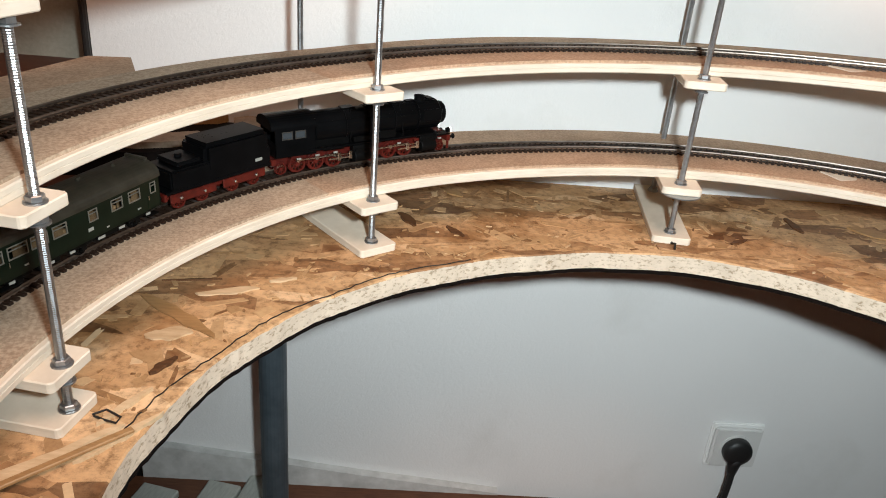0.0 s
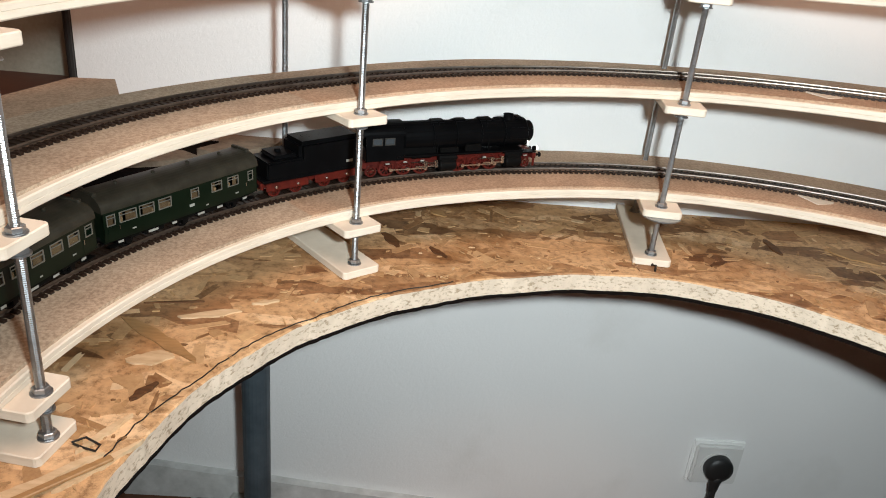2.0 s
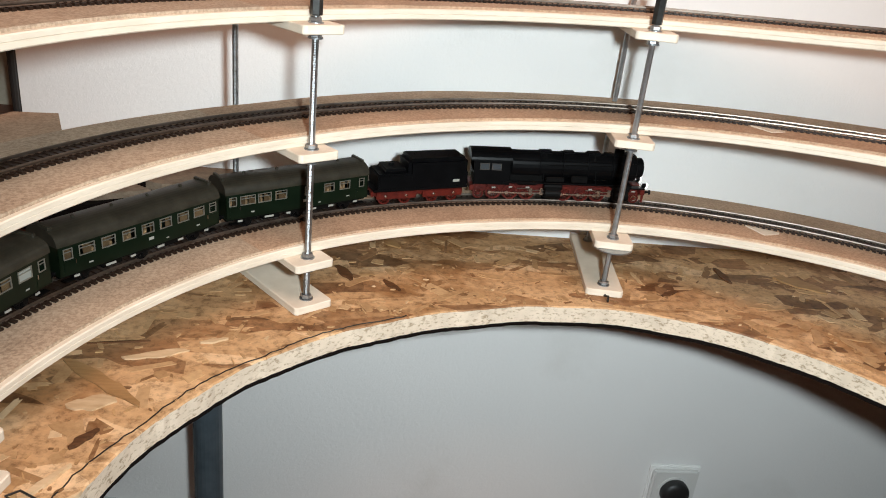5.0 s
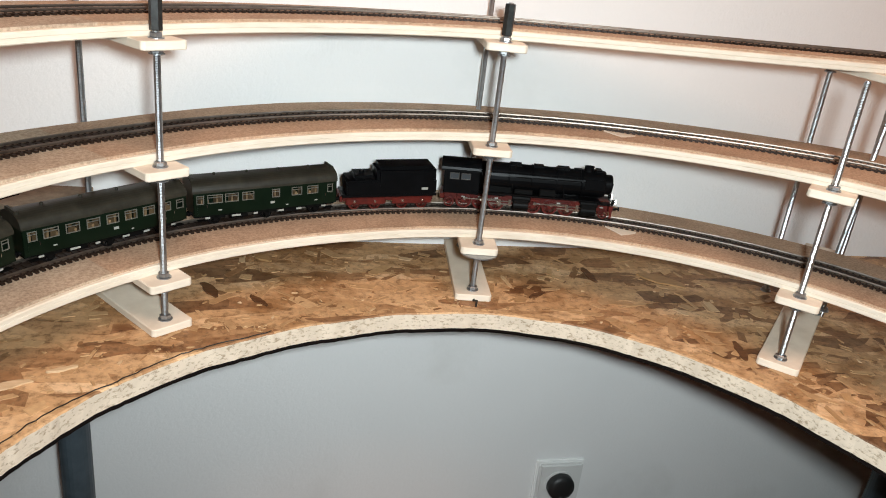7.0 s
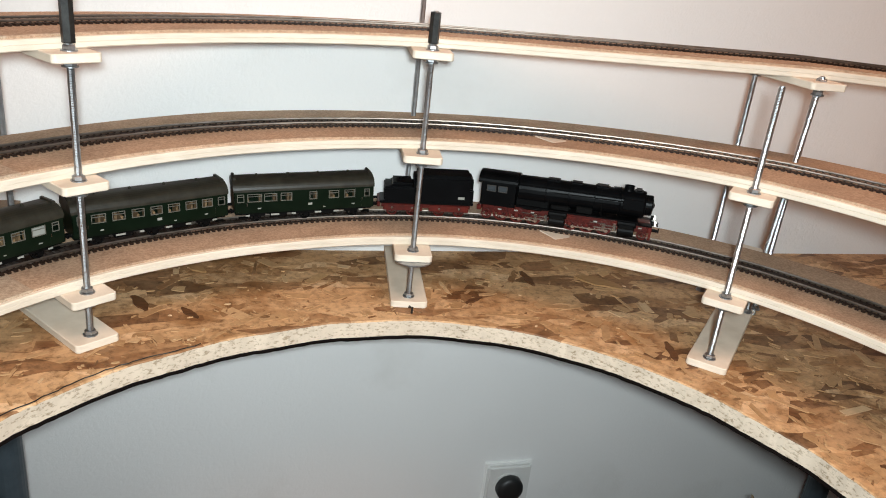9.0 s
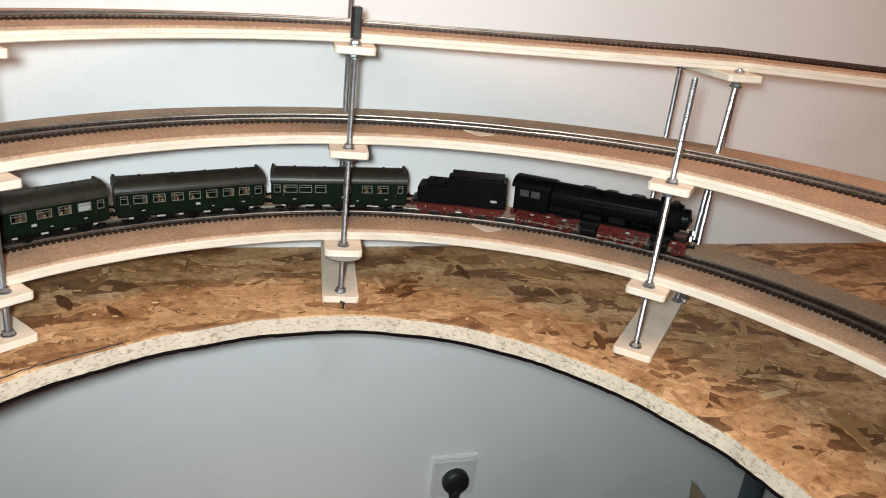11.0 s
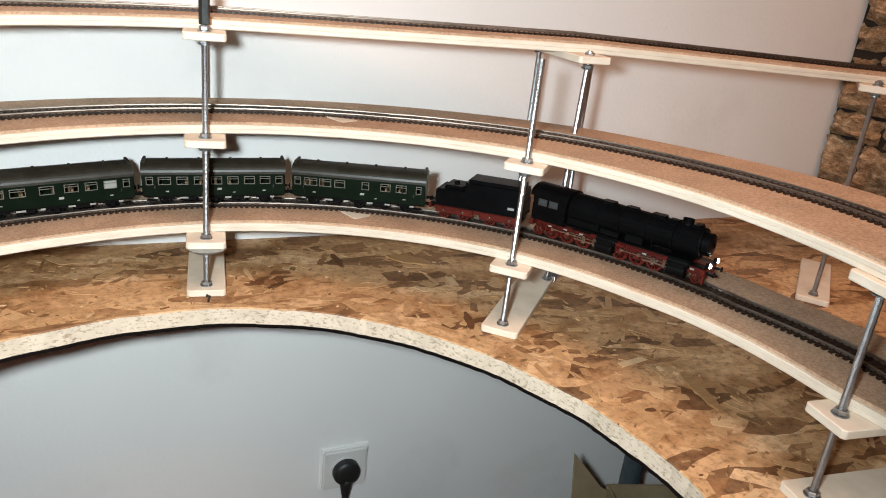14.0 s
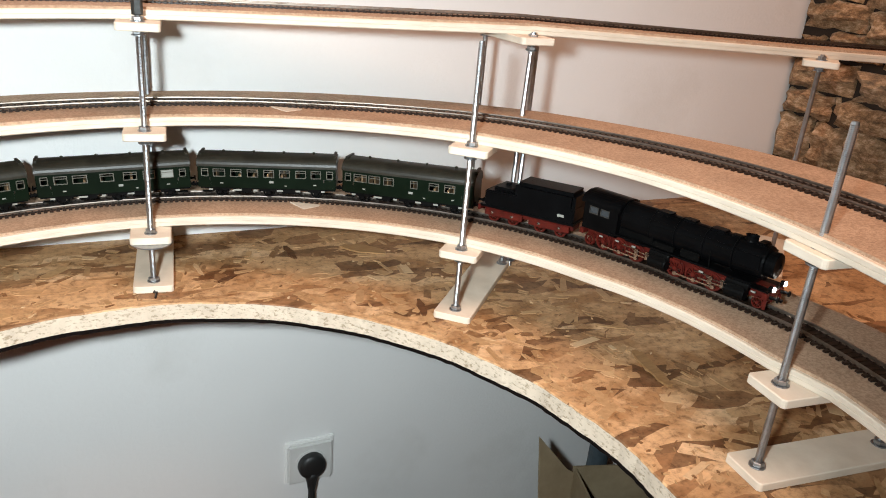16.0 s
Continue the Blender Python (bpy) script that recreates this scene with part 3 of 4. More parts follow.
# inner rod, outer rod, its turn levels with the angle at which they are met, tops
STATIONS = (
    ((-0.316, 0.098), (-0.43, 0.04), 207, (1, 2, 3), 0.74, 0.74),
    ((-0.183, 0.306), (-0.307, 0.329), 170, (1, 2, 3), 0.735, 0.735),
    ((-0.036, 0.550), (-0.112, 0.650), 126.6, (1, 2, 3), 0.7355, 0.73),
    ((0.242, 0.616), (0.256, 0.730), 83, (1, 2, 3), 0.723, 0.735),
    ((0.497, 0.481), (0.614, 0.578), 38, (1, 2), 0.700, 0.690),
    ((0.593, 0.201), (0.706, 0.188), -6, (1, 2), 0.694, 0.69),
)
for a, b, u, levels, top_a, top_b in STATIONS:
    front = {170: 0.006, -6: 0.0125}.get(u, 0.013)
    end, back = ((0.583, 0.571), 0.044) if u == 38 else (b, 0.018)
    cross_board(a, end, OSB + PLATE, front=front, back=back, name="base_block", label="cream plywood block lying on the strand board under two rods")
    for level in levels:
        cross_board(a, end, grade(level, u), front=front, back=back)
    for (x, y), top in ((a, top_a), (b, top_b)):
        clamps = [OSB + PLATE] + [z for level in levels for z in ((grade(level, u), grade(level, u) - PLATE - 0.0044))]
        threaded_rod(x, y, top, clamps if (x, y) == a else [OSB + PLATE] + [grade(level, u) - PLATE - 0.0044 for level in levels])
for a, b, back, u in (((0.586, 0.543), (0.588, 0.639), 0.02, 36), ((0.904, 0.474), (0.985, 0.541), 0.03, -6)):
    z = grade(3, u)
    if u > 0:
        cross_board(a, b, z)
        threaded_rod(*b, z - 0.001, [OSB, z - PLATE - 0.0044])
    else:
        cross_board(a, b, OSB + PLATE, back=back, name="base_block", label="cream plywood block lying on the strand board under a rod")
        cross_board(a, b, z)
    threaded_rod(*a, z + 0.006, [OSB + PLATE, z, z - PLATE - 0.0044], (0.600, 0.572) if u > 0 else None)


sleeve(-0.036, 0.550, grade(3, 126.6) + 0.0055, 0.736)
sleeve(0.242, 0.616, grade(3, 83) + 0.0055, 0.722)
bm = bmesh.new()
lathe(bm, [(0.0035, -0.0012), (0.0185, -0.0012), (0.0185, 0.0), (0.0035, 0.0)], 28)
ob = part("washer", bm, M_NUT)
ob.location = (0.242, 0.612, grade(1, 83) - PLATE)
tagged(ob, "large round steel washer under a cross board", "washer")


# ---------------------------------------------------------------- socket and plug
def socket():
    t = thing("wall_socket", "square white wall socket with a black plug in it", "socket", at=pose(0.439, 0.752, 0.100))
    bm = bmesh.new()
    box(bm, -0.0345, 0.0345, -0.0045, 0.0, -0.0345, 0.0345, 0.0015, segs=2)
    part("back_plate", bm, M_SOCKETRIM, t, "bright white back plate")
    bm = bmesh.new()
    box(bm, -0.0315, 0.0315, -0.0115, -0.004, -0.0315, 0.0315, 0.003, segs=3)
    part("cover", bm, M_SOCKET, t)
    bm = bmesh.new()
    lathe(bm, [(0.0215, 0.0112), (0.0215, 0.0130), (0.019, 0.0130)], 28, pose(0, 0, 0, 90, 0, 0), close=False)
    part("rim", bm, M_SOCKET, t)
    p = thing("plug", "round black rubber plug with its cable in the socket", "plug", at=pose(0.439, 0.752, 0.100))
    bm = bmesh.new()
    lathe(bm, [(0.0185, 0.0115), (0.0190, 0.0125), (0.0190, 0.020), (0.0175, 0.0235), (0.0110, 0.0255)], 28, pose(0, 0, 0, 90, 0, 0))
    part("body", bm, M_PLUG, p, smooth=True)
    bm = bmesh.new()
    lathe(bm, [(0.0105, -0.010), (0.0085, -0.020), (0.0066, -0.030), (0.0060, -0.036)], 14, pose(0, -0.0185, 0, 0, 180, 0) @ Matrix.Diagonal((1, 0.7, -1, 1)))
    part("strain_relief", bm, M_PLUG, p, smooth=True)
    bm = bmesh.new()
    tube(bm, [(0, -0.0185, -0.030), (0.0, -0.019, -0.05), (-0.001, -0.019, -0.075), (-0.003, -0.016, -0.098)], 0.0050)
    part("cable", bm, M_PLUG, p)


def tube(bm, pts, r, segs=8):
    pts = [Vector(p) for p in pts]
    rings = []
    for i, p in enumerate(pts):
        d = (pts[min(i + 1, len(pts) - 1)] - pts[max(i - 1, 0)]).normalized()
        a = d.orthogonal().normalized()
        b = d.cross(a)
        if rings:
            # keep the ring's turn from one row to the next
            k = min(range(segs), key=lambda q: (p + r * a * math.cos(2 * math.pi * q / segs) + r * b * math.sin(2 * math.pi * q / segs) - rings[-1][0].co - (p - pts[i - 1])).length)
        else:
            k = 0
        rings.append([bm.verts.new(p + r * (a * math.cos(2 * math.pi * (q + k) / segs) + b * math.sin(2 * math.pi * (q + k) / segs))) for q in range(segs)])
    for a, b in zip(rings, rings[1:]):
        for i in range(segs):
            bm.faces.new((a[i], a[(i + 1) % segs], b[(i + 1) % segs], b[i]))
    bm.faces.new(rings[0])
    bm.faces.new(rings[-1])


socket()


# ---------------------------------------------------------------- small things on the boards and the floor
def wire(pts, r, label):
    bm = bmesh.new()
    tube(bm, pts, r, 6)
    tagged(part("wire", bm, M_WIRE), label, "wire")


wire([(0.2405, 0.5905, OSB + 0.001), (0.2425, 0.597, OSB + 0.0035), (0.2405, 0.602, OSB + 0.0015), (0.2435, 0.607, OSB + 0.004), (0.2405, 0.6125, OSB + 0.0012)], 0.0011, "short curl of black wire on the strand board")
wire([(-0.172, 0.308, OSB + 0.002), (-0.165, 0.3105, OSB + 0.004), (-0.156, 0.307, OSB + 0.002), (-0.157, 0.3025, OSB + 0.0015), (-0.164, 0.304, OSB + 0.002), (-0.171, 0.3075, OSB + 0.0015)], 0.0007, "loop of black wire lying on the strand board")
rnd = random.Random(8)
line = []
for k in range(60):
    u = 171 - k * 0.95
    q = rim(u) + 0.0030 + 0.0075 * max(0.0, (u - 120) / 51) ** 2 + 0.0014 * math.sin(k * 0.31) + rnd.uniform(-0.0009, 0.0009)
    line.append((0.190 + q * math.cos(radians(u)), 0.240 + q * math.sin(radians(u)), OSB + 0.0007))
bm = bmesh.new()
tube(bm, line, 0.00045, 5)
tagged(part("marking_line", bm, M_WIRE), "dark marking line drawn along the sawn edge", "marking")
bm = bmesh.new()
box(bm, -0.062, 0.062, -0.0022, 0.0022, 0, 0.0022, 0.0005, pose(-0.189, 0.252, OSB + 0.0024, 0, 0, 45))
tagged(part("wood_lath", bm, M_TAN), "thin tan wooden lath lying on the strand board", "lath")


def offcuts():
    """Sawn-off pieces heaped on the base board behind the ramp, against the wall."""
    def piece(pts, z0, z1, mat, label):
        bm = bmesh.new()
        prism(bm, pts, z0, z1)
        tagged(part("board_offcut", bm, mat), label, "offcut", "offcuts on the board")

    piece([(-0.334, 0.585), (-0.235, 0.612), (-0.165, 0.678), (-0.150, 0.747), (-0.334, 0.747)], OSB + 0.0013, OSB + 0.022, M_DARKWOOD, "dark brown board offcut lying on the strand board")
    # added black slab, painting the shaded gaps between the pieces above
    piece([(-0.332, 0.615), (-0.250, 0.632), (-0.172, 0.684), (-0.152, 0.747), (-0.332, 0.747)], OSB + 0.0222, OSB + 0.044, M_SHADE, "black filler slab painting the dark gaps between the offcuts")
    top = OSB + 0.0442
    piece([(-0.206, 0.692), (-0.188, 0.684), (-0.172, 0.690), (-0.152, 0.704), (-0.141, 0.722), (-0.134, 0.728), (-0.131, 0.748), (-0.183, 0.748), (-0.196, 0.738), (-0.190, 0.716)], top, top + 0.008, M_CHIP, "greyish tan chipboard offcut with a ragged end")
    piece([(-0.300, 0.640), (-0.262, 0.640), (-0.235, 0.650), (-0.195, 0.672), (-0.220, 0.690), (-0.262, 0.668), (-0.300, 0.664)], top, top + 0.006, M_CHIP, "tan board offcut with a notched side")
    piece([(-0.331, 0.688), (-0.285, 0.694), (-0.262, 0.706), (-0.276, 0.716), (-0.331, 0.712)], top, top + 0.010, M_LATH, "red-brown offcut with sawn ends")
    piece([(-0.325, 0.731), (-0.240, 0.728), (-0.213, 0.737), (-0.204, 0.748), (-0.325, 0.748)], top, top + 0.010, M_TAN, "narrow tan strip of board lying along the wall")


offcuts()


def wedge_patch(level, u):
    """A bare plywood triangle where two cork sheets do not meet."""
    bm = bmesh.new()
    z = grade(level, u) + BOARD + CORK
    m = Matrix.Translation((*spot(level, u, RT - 0.0155), z)) @ pose(0, 0, 0, 0, 0, heading(level, u))
    prism(bm, [(-0.020, 0.0), (-0.002, -0.019), (0.018, -0.001)], -0.001, 0.0004, m)
    tagged(part("filler_patch", bm, M_PLY), "pale triangular filler in the cork at a sheet joint", "patch", "filler patches")


wedge_patch(1, 62.5)
wedge_patch(2, 65)


def cardboard_box():
    at = pose(0.835, 0.545, FLOOR, 0, 0, -17)
    t = thing("cardboard_box", "tall open cardboard box with a torn flap standing on the floor", "box", at=at)
    w, d, h, k = 0.065, 0.050, 0.450, 0.003
    for name, ext in (("base", (-w, w, -d, d, 0.0005, k)), ("side", (-w, -w + k, -d, d, k, h)), ("side", (w - k, w, -d, d, k, h)), ("side", (-w + k, w - k, -d, -d + k, k, h)), ("side", (-w + k, w - k, d - k, d, k, h))):
        bm = bmesh.new()
        box(bm, *ext)
        part(name, bm, M_CARD, t)
    bm = bmesh.new()
    prism(bm, [(0.748, -0.05), (0.786, -0.05), (0.790, 0.090), (0.772, 0.103), (0.716, 0.170), (0.728, 0.080)], -0.608, -0.605, at.inverted() @ pose(0, 0, 0, 90, 0, 0))
    part("flap", bm, M_CARD, t, "torn pointed flap standing up")


cardboard_box()


# ---------------------------------------------------------------- stone facing of the east wall
def stones():
    wall = bpy.data.objects["wall_east"]
    rnd = random.Random(11)
    z = 0.30
    while z < 1.25:
        h = rnd.uniform(0.035, 0.075)
        y = 0.7505 - rnd.uniform(0, 0.004)
        while y > 0.25:
            w = rnd.uniform(0.045, 0.12)
            bm = bmesh.new()
            nx, nz = 7, 5
            grid = []
            sd = rnd.uniform(0, 100)
            hh = h * rnd.uniform(0.92, 1.04)
            for i in range(nx):
                col = []
                for j in range(nz):
                    a, b = i / (nx - 1), j / (nz - 1)
                    edge = min(a, 1 - a, b, 1 - b)
                    k = noise.noise((a * 2.6 + sd, b * 2.6, sd)) * 0.016
                    out = 0.004 + (0.015 if edge > 0.1 else 0.0) + k + noise.noise((a * 7 + sd, b * 5 + sd, 2)) * 0.007
                    jy = noise.noise((a * 3, b * 3 + sd, 4)) * 0.007
                    jz = noise.noise((a * 3 + 9, b * 3 + sd, 1)) * 0.007
                    col.append(bm.verts.new((-out, -(a * (w - 0.004)) + jy, b * (hh - 0.003) + jz)))
                grid.append(col)
            for i in range(nx - 1):
                for j in range(nz - 1):
                    bm.faces.new((grid[i][j], grid[i + 1][j], grid[i + 1][j + 1], grid[i][j + 1]))
            rim = [grid[i][0] for i in range(nx)] + [grid[-1][j] for j in range(1, nz)] + [grid[i][-1] for i in range(nx - 2, -1, -1)] + [grid[0][j] for j in range(nz - 2, 0, -1)]
            back = [bm.verts.new((0.004, p.co.y, p.co.z)) for p in rim]
            for i in range(len(rim)):
                bm.faces.new((rim[i], rim[(i + 1) % len(rim)], back[(i + 1) % len(rim)], back[i]))
            ob = part("stone", bm, M_STONE, wall)
            ob.location = (1.205, y, z + rnd.uniform(-0.006, 0.006))
            y -= w
        z += h


stones()


# ---------------------------------------------------------------- the train
def wheel(parent, x, r, y_side=1, spokes=9, rim_mat=None, name="wheel"):
    """A spoked wheel in the x-z plane about its own middle."""
    hub = new(name)
    bm = bmesh.new()
    lathe(bm, [(r * 0.80, -0.001), (r, -0.001), (r, 0.0006), (r * 1.1, 0.0006), (r * 1.1, 0.0012), (r * 0.80, 0.0012), (r * 0.80, -0.001)], 20, ALONG_Y, close=False)
    lathe(bm, [(r * 0.25, -0.0013), (r * 0.25, 0.001)], 10, ALONG_Y)
    for k in range(spokes):
        box(bm, r * 0.2, r * 0.85, -0.0006, 0.0006, -r * 0.045, r * 0.045, 0, pose(0, 0, 0, 0, 360 * k / spokes, 0))
    me = finish(name, bm, rim_mat or M_RED)
    bpy.data.objects.remove(hub)
    ob = new(name, me)
    ob.parent = parent
    ob.location = (x, y_side * 0.0085, r)
    if y_side > 0:
        ob.rotation_euler = (0, 0, math.pi)
    return ob


def buffers(t, x, way):
    for s in (-1, 1):
        bm = bmesh.new()
        lathe(bm, [(0.0014, 0), (0.0014, 0.0035), (0.0010, 0.0035), (0.0010, 0.0055), (0.0026, 0.0057), (0.0024, 0.0066)], 10, pose(x, s * 0.0100, 0.0122, 0, 90 * way, 0))
        part("buffer", bm, M_BLACKMATT, t)
    bm = bmesh.new()
    box(bm, x, x + way * 0.006, -0.0016, 0.0016, 0.0075, 0.0095, 0.0003)
    part("coupler", bm, M_BLACKMATT, t)


DRIVERS = []
WHEEL = 0.0074


def locomotive():
    t = thing("steam_locomotive", "black model steam locomotive with red frame and wheels, headlights lit", "locomotive")
    bm = bmesh.new()
    box(bm, -0.079, 0.082, -0.0055, 0.0055, 0.0065, 0.0175, 0.0005)
    box(bm, 0.080, 0.084, -0.0150, 0.0150, 0.0100, 0.0155, 0.0004)
    box(bm, -0.083, -0.079, -0.0135, 0.0135, 0.0095, 0.0150, 0.0004)
    part("frame", bm, M_RED, t, "red underframe and buffer beam")
    bm = bmesh.new()
    box(bm, -0.052, 0.070, -0.0158, 0.0158, 0.0185, 0.0198, 0.0003)
    box(bm, 0.070, 0.084, -0.0150, 0.0150, 0.0160, 0.0172, 0.0003)
    box(bm, 0.0695, 0.0705, -0.0150, 0.0150, 0.0160, 0.0198)
    part("running_board", bm, M_BLACK, t)
    bm = bmesh.new()
    lathe(bm, [(0.0105, -0.046), (0.0122, -0.044), (0.0122, -0.02), (0.0118, 0.0), (0.0114, 0.052), (0.0118, 0.0525), (0.0118, 0.0735), (0.0112, 0.0748), (0.0088, 0.0752), (0.0088, 0.0808), (0.0082, 0.0818), (0.0060, 0.0822), (0.0024, 0.0830), (0.0012, 0.0838)], 28, pose(0, 0, 0.0318, 0, 90, 0))
    for x in (-0.018, 0.004, 0.028, 0.0515):
        lathe(bm, [(0.0123, -0.0006), (0.0126, -0.0003), (0.0126, 0.0003), (0.0123, 0.0006)], 28, pose(x, 0, 0.0318, 0, 90, 0))
    part("boiler", bm, M_BLACK, t, smooth=False)
    bm = bmesh.new()
    box(bm, -0.046, -0.014, -0.0112, 0.0112, 0.0175, 0.0335, 0.001)
    box(bm, -0.012, 0.006, -0.0145, -0.0100, 0.0200, 0.0245, 0.0008)
    box(bm, 0.012, 0.028, -0.0148, -0.0105, 0.0198, 0.0262, 0.001)
    box(bm, 0.012, 0.028, 0.0105, 0.0148, 0.0198, 0.0262, 0.001)
    box(bm, -0.0385, -0.0195, -0.0140, 0.0140, 0.0165, 0.0200, 0.001)
    part("firebox", bm, M_BLACKMATT, t)
    for x, r, h, kind in ((-0.012, 0.0058, 0.0030, "steam_dome"), (0.010, 0.0050, 0.0032, "sand_dome"), (0.034, 0.0058, 0.0030, "sand_dome"), (0.0475, 0.0040, 0.0020, "feedwater_dome")):
        bm = bmesh.new()
        box(bm, x - r * 1.2, x + r * 1.2, -r, r, 0.0395, 0.0432 + h * 0.45, 0.0014, segs=2)
        part(kind, bm, M_BLACK, t)
    bm = bmesh.new()
    lathe(bm, [(0.0052, 0.041), (0.0046, 0.0435), (0.0046, 0.0462), (0.0050, 0.0468), (0.0038, 0.0459), (0.0036, 0.044)], 18, pose(0.0585, 0, 0))
    part("chimney", bm, M_BLACK, t)
    bm = bmesh.new()
    box(bm, 0.0640, 0.0715, -0.0065, 0.0065, 0.0415, 0.0448, 0.0012, segs=2)
    part("feedwater_heater", bm, M_BLACK, t)
    for s in (-1, 1):
        bm = bmesh.new()
        box(bm, 0.0545, 0.0735, s * 0.0148 - 0.0005, s * 0.0148 + 0.0005, 0.0290, 0.0385, 0.0004)
        for x in (0.058, 0.070):
            box(bm, x - 0.0005, x + 0.0005, min(s * 0.0105, s * 0.0148), max(s * 0.0105, s * 0.0148), 0.0370, 0.0378)
        part("smoke_deflector", bm, M_BLACK, t)
        # pipes along the boiler
        bm = bmesh.new()
        tube(bm, [(-0.042, s * 0.0128, 0.0345), (0.02, s * 0.0124, 0.0350), (0.058, s * 0.0122, 0.0352)], 0.0006, 6)
        tube(bm, [(-0.012, s * 0.006, 0.0435), (-0.013, s * 0.0105, 0.038), (-0.014, s * 0.0125, 0.031), (-0.014, s * 0.0125, 0.02)], 0.0006, 6)
        tube(bm, [(0.034, s * 0.006, 0.0435), (0.034, s * 0.0108, 0.0375), (0.035, s * 0.0124, 0.030), (0.036, s * 0.0124, 0.02)], 0.0006, 6)
        part("pipework", bm, M_BLACKMATT, t)
        bm = bmesh.new()
        tube(bm, [(-0.044, s * 0.0133, 0.0385), (0.056, s * 0.0126, 0.0385)], 0.0004, 6)
        part("handrail", bm, M_BLACK, t)
        # cylinder with its valve chest
        for xc in (0.0605, -0.0045):
            bm = bmesh.new()
            lathe(bm, [(0.0050, -0.0075), (0.0054, -0.0068), (0.0054, 0.0068), (0.0050, 0.0075)], 18, pose(xc, s * 0.0128, 0.0085, 0, 90, 0))
            lathe(bm, [(0.0032, -0.0085), (0.0036, -0.008), (0.0036, 0.008), (0.0030, 0.009)], 14, pose(xc, s * 0.0124, 0.0155, 0, 90, 0))
            box(bm, xc - 0.0068, xc + 0.0068, min(s * 0.009, s * 0.0165), max(s * 0.009, s * 0.0165), 0.0090, 0.0155, 0.0005)
            part("cylinder", bm, M_BLACKMATT, t)
            bm = bmesh.new()
            box(bm, xc - 0.030, xc - 0.008, s * 0.0138 - 0.0005, s * 0.0138 + 0.0005, 0.0080, 0.0092)
            box(bm, xc - 0.024, xc - 0.008, s * 0.0138 - 0.0005, s * 0.0138 + 0.0005, 0.0112, 0.0120)
            box(bm, xc - 0.022, xc - 0.019, s * 0.0140 - 0.0009, s * 0.0140 + 0.0009, 0.0065, 0.0135, 0.0003)
            box(bm, xc - 0.034, xc - 0.021, s * 0.0142 - 0.0004, s * 0.0142 + 0.0004, 0.0128, 0.0136, 0.0, pose(0, 0, 0))
            part("slide_bar", bm, M_STEEL, t)
            bm = bmesh.new()
            box(bm, xc - 0.012, xc - 0.009, s * 0.0138 - 0.0012, s * 0.0138 + 0.0012, 0.0070, 0.0140, 0.0004)
            part("crosshead_guide", bm, M_STEEL, t)
        for x in (-0.0665, 0.0015, 0.047):
            bm = bmesh.new()
            box(bm, x, x + 0.012, s * 0.0125 - 0.0006, s * 0.0125 + 0.0006, 0.0135, 0.0160, 0.0003)
            part("brake_hanger", bm, M_RED, t)
        # small off-white bars along the running gear
        for dx, dz in ((-0.062, 0.0125), (-0.046, 0.0135), (-0.030, 0.0138), (0.030, 0.0136), (0.046, 0.0180), (0.0715, 0.0128)):
            bm = bmesh.new()
            box(bm, dx, dx + 0.0034, s * 0.0136 - 0.0004, s * 0.0136 + 0.0004, dz, dz + 0.0012)
            part("lettering_glint_bar", bm, M_MARK, t)
    # cab
    cab = None
    bm = bmesh.new()
    x0, x1, w, z0, z1 = -0.080, -0.046, 0.0152, 0.0165, 0.0370
    for s in (-1, 1):
        ys = sorted((s * w, s * (w - 0.0008)))
        box(bm, x0, x1, *ys, z0, 0.0292)
        box(bm, x0, x1, *ys, 0.0350, z1)
        for a, b in ((x0, -0.0745), (-0.0655, -0.0635), (-0.0545, x1)):
            box(bm, a, b, *ys, 0.0292, 0.0350)
    box(bm, x1 - 0.0008, x1, -w, w, z0, z1 + 0.005)
    box(bm, x0, x0 + 0.0008, -w, w, z0, 0.027)
    cab = part("cab", bm, M_BLACK, t)
    bm = bmesh.new()
    pts = [(-w - 0.0006, 0.0365)] + [((w + 0.0006) * math.sin(radians(a)), 0.0366 + 0.0085 * math.cos(radians(a)) ** 0.8) for a in range(-84, 85, 12)] + [(w + 0.0006, 0.0365)]
    prism(bm, pts, x0 - 0.003, x1 + 0.0012, Matrix(((0, 0, 1, 0), (1, 0, 0, 0), (0, 1, 0, 0), (0, 0, 0, 1))))
    part("cab_roof", bm, M_BLACK, cab)
    for s in (-1, 1):
        for a, b in ((-0.0745, -0.0655), (-0.0635, -0.0545)):
            bm = bmesh.new()
            for xa, xb, za, zb in ((a, b, 0.0292, 0.0299), (a, b, 0.0343, 0.0350), (a, a + 0.0007, 0.0299, 0.0343), (b - 0.0007, b, 0.0299, 0.0343)):
                box(bm, xa, xb, s * w - 0.0003, s * w + 0.0004, za, zb)
            win = part("window_frame", bm, M_CABFRAME, cab)
            bm = bmesh.new()
            box(bm, a, b, *sorted((s * (w - 0.0006), s * (w - 0.0003))), 0.0292, 0.0350)
            part("pane", bm, M_GLASS, win)
    # wheels
    for unit in ((-0.0600, -0.0440, -0.0280), (0.0080, 0.0240, 0.0400)):
        for s in (-1, 1):
            for x in unit:
                DRIVERS.append((wheel(t, x, WHEEL, s, 10), x, s))
            bm = bmesh.new()
            box(bm, unit[0] - 0.0015, unit[2] + 0.0015, -0.0005, 0.0005, -0.0007, 0.0007, 0.0002)
            for x in unit:
                lathe(bm, [(0.0017, -0.0007), (0.0017, 0.0007)], 10, pose(x, 0, 0) @ ALONG_Y)
            DRIVERS.append((part("coupling_rod", bm, M_STEEL, t, "bright steel coupling rod"), None, s))
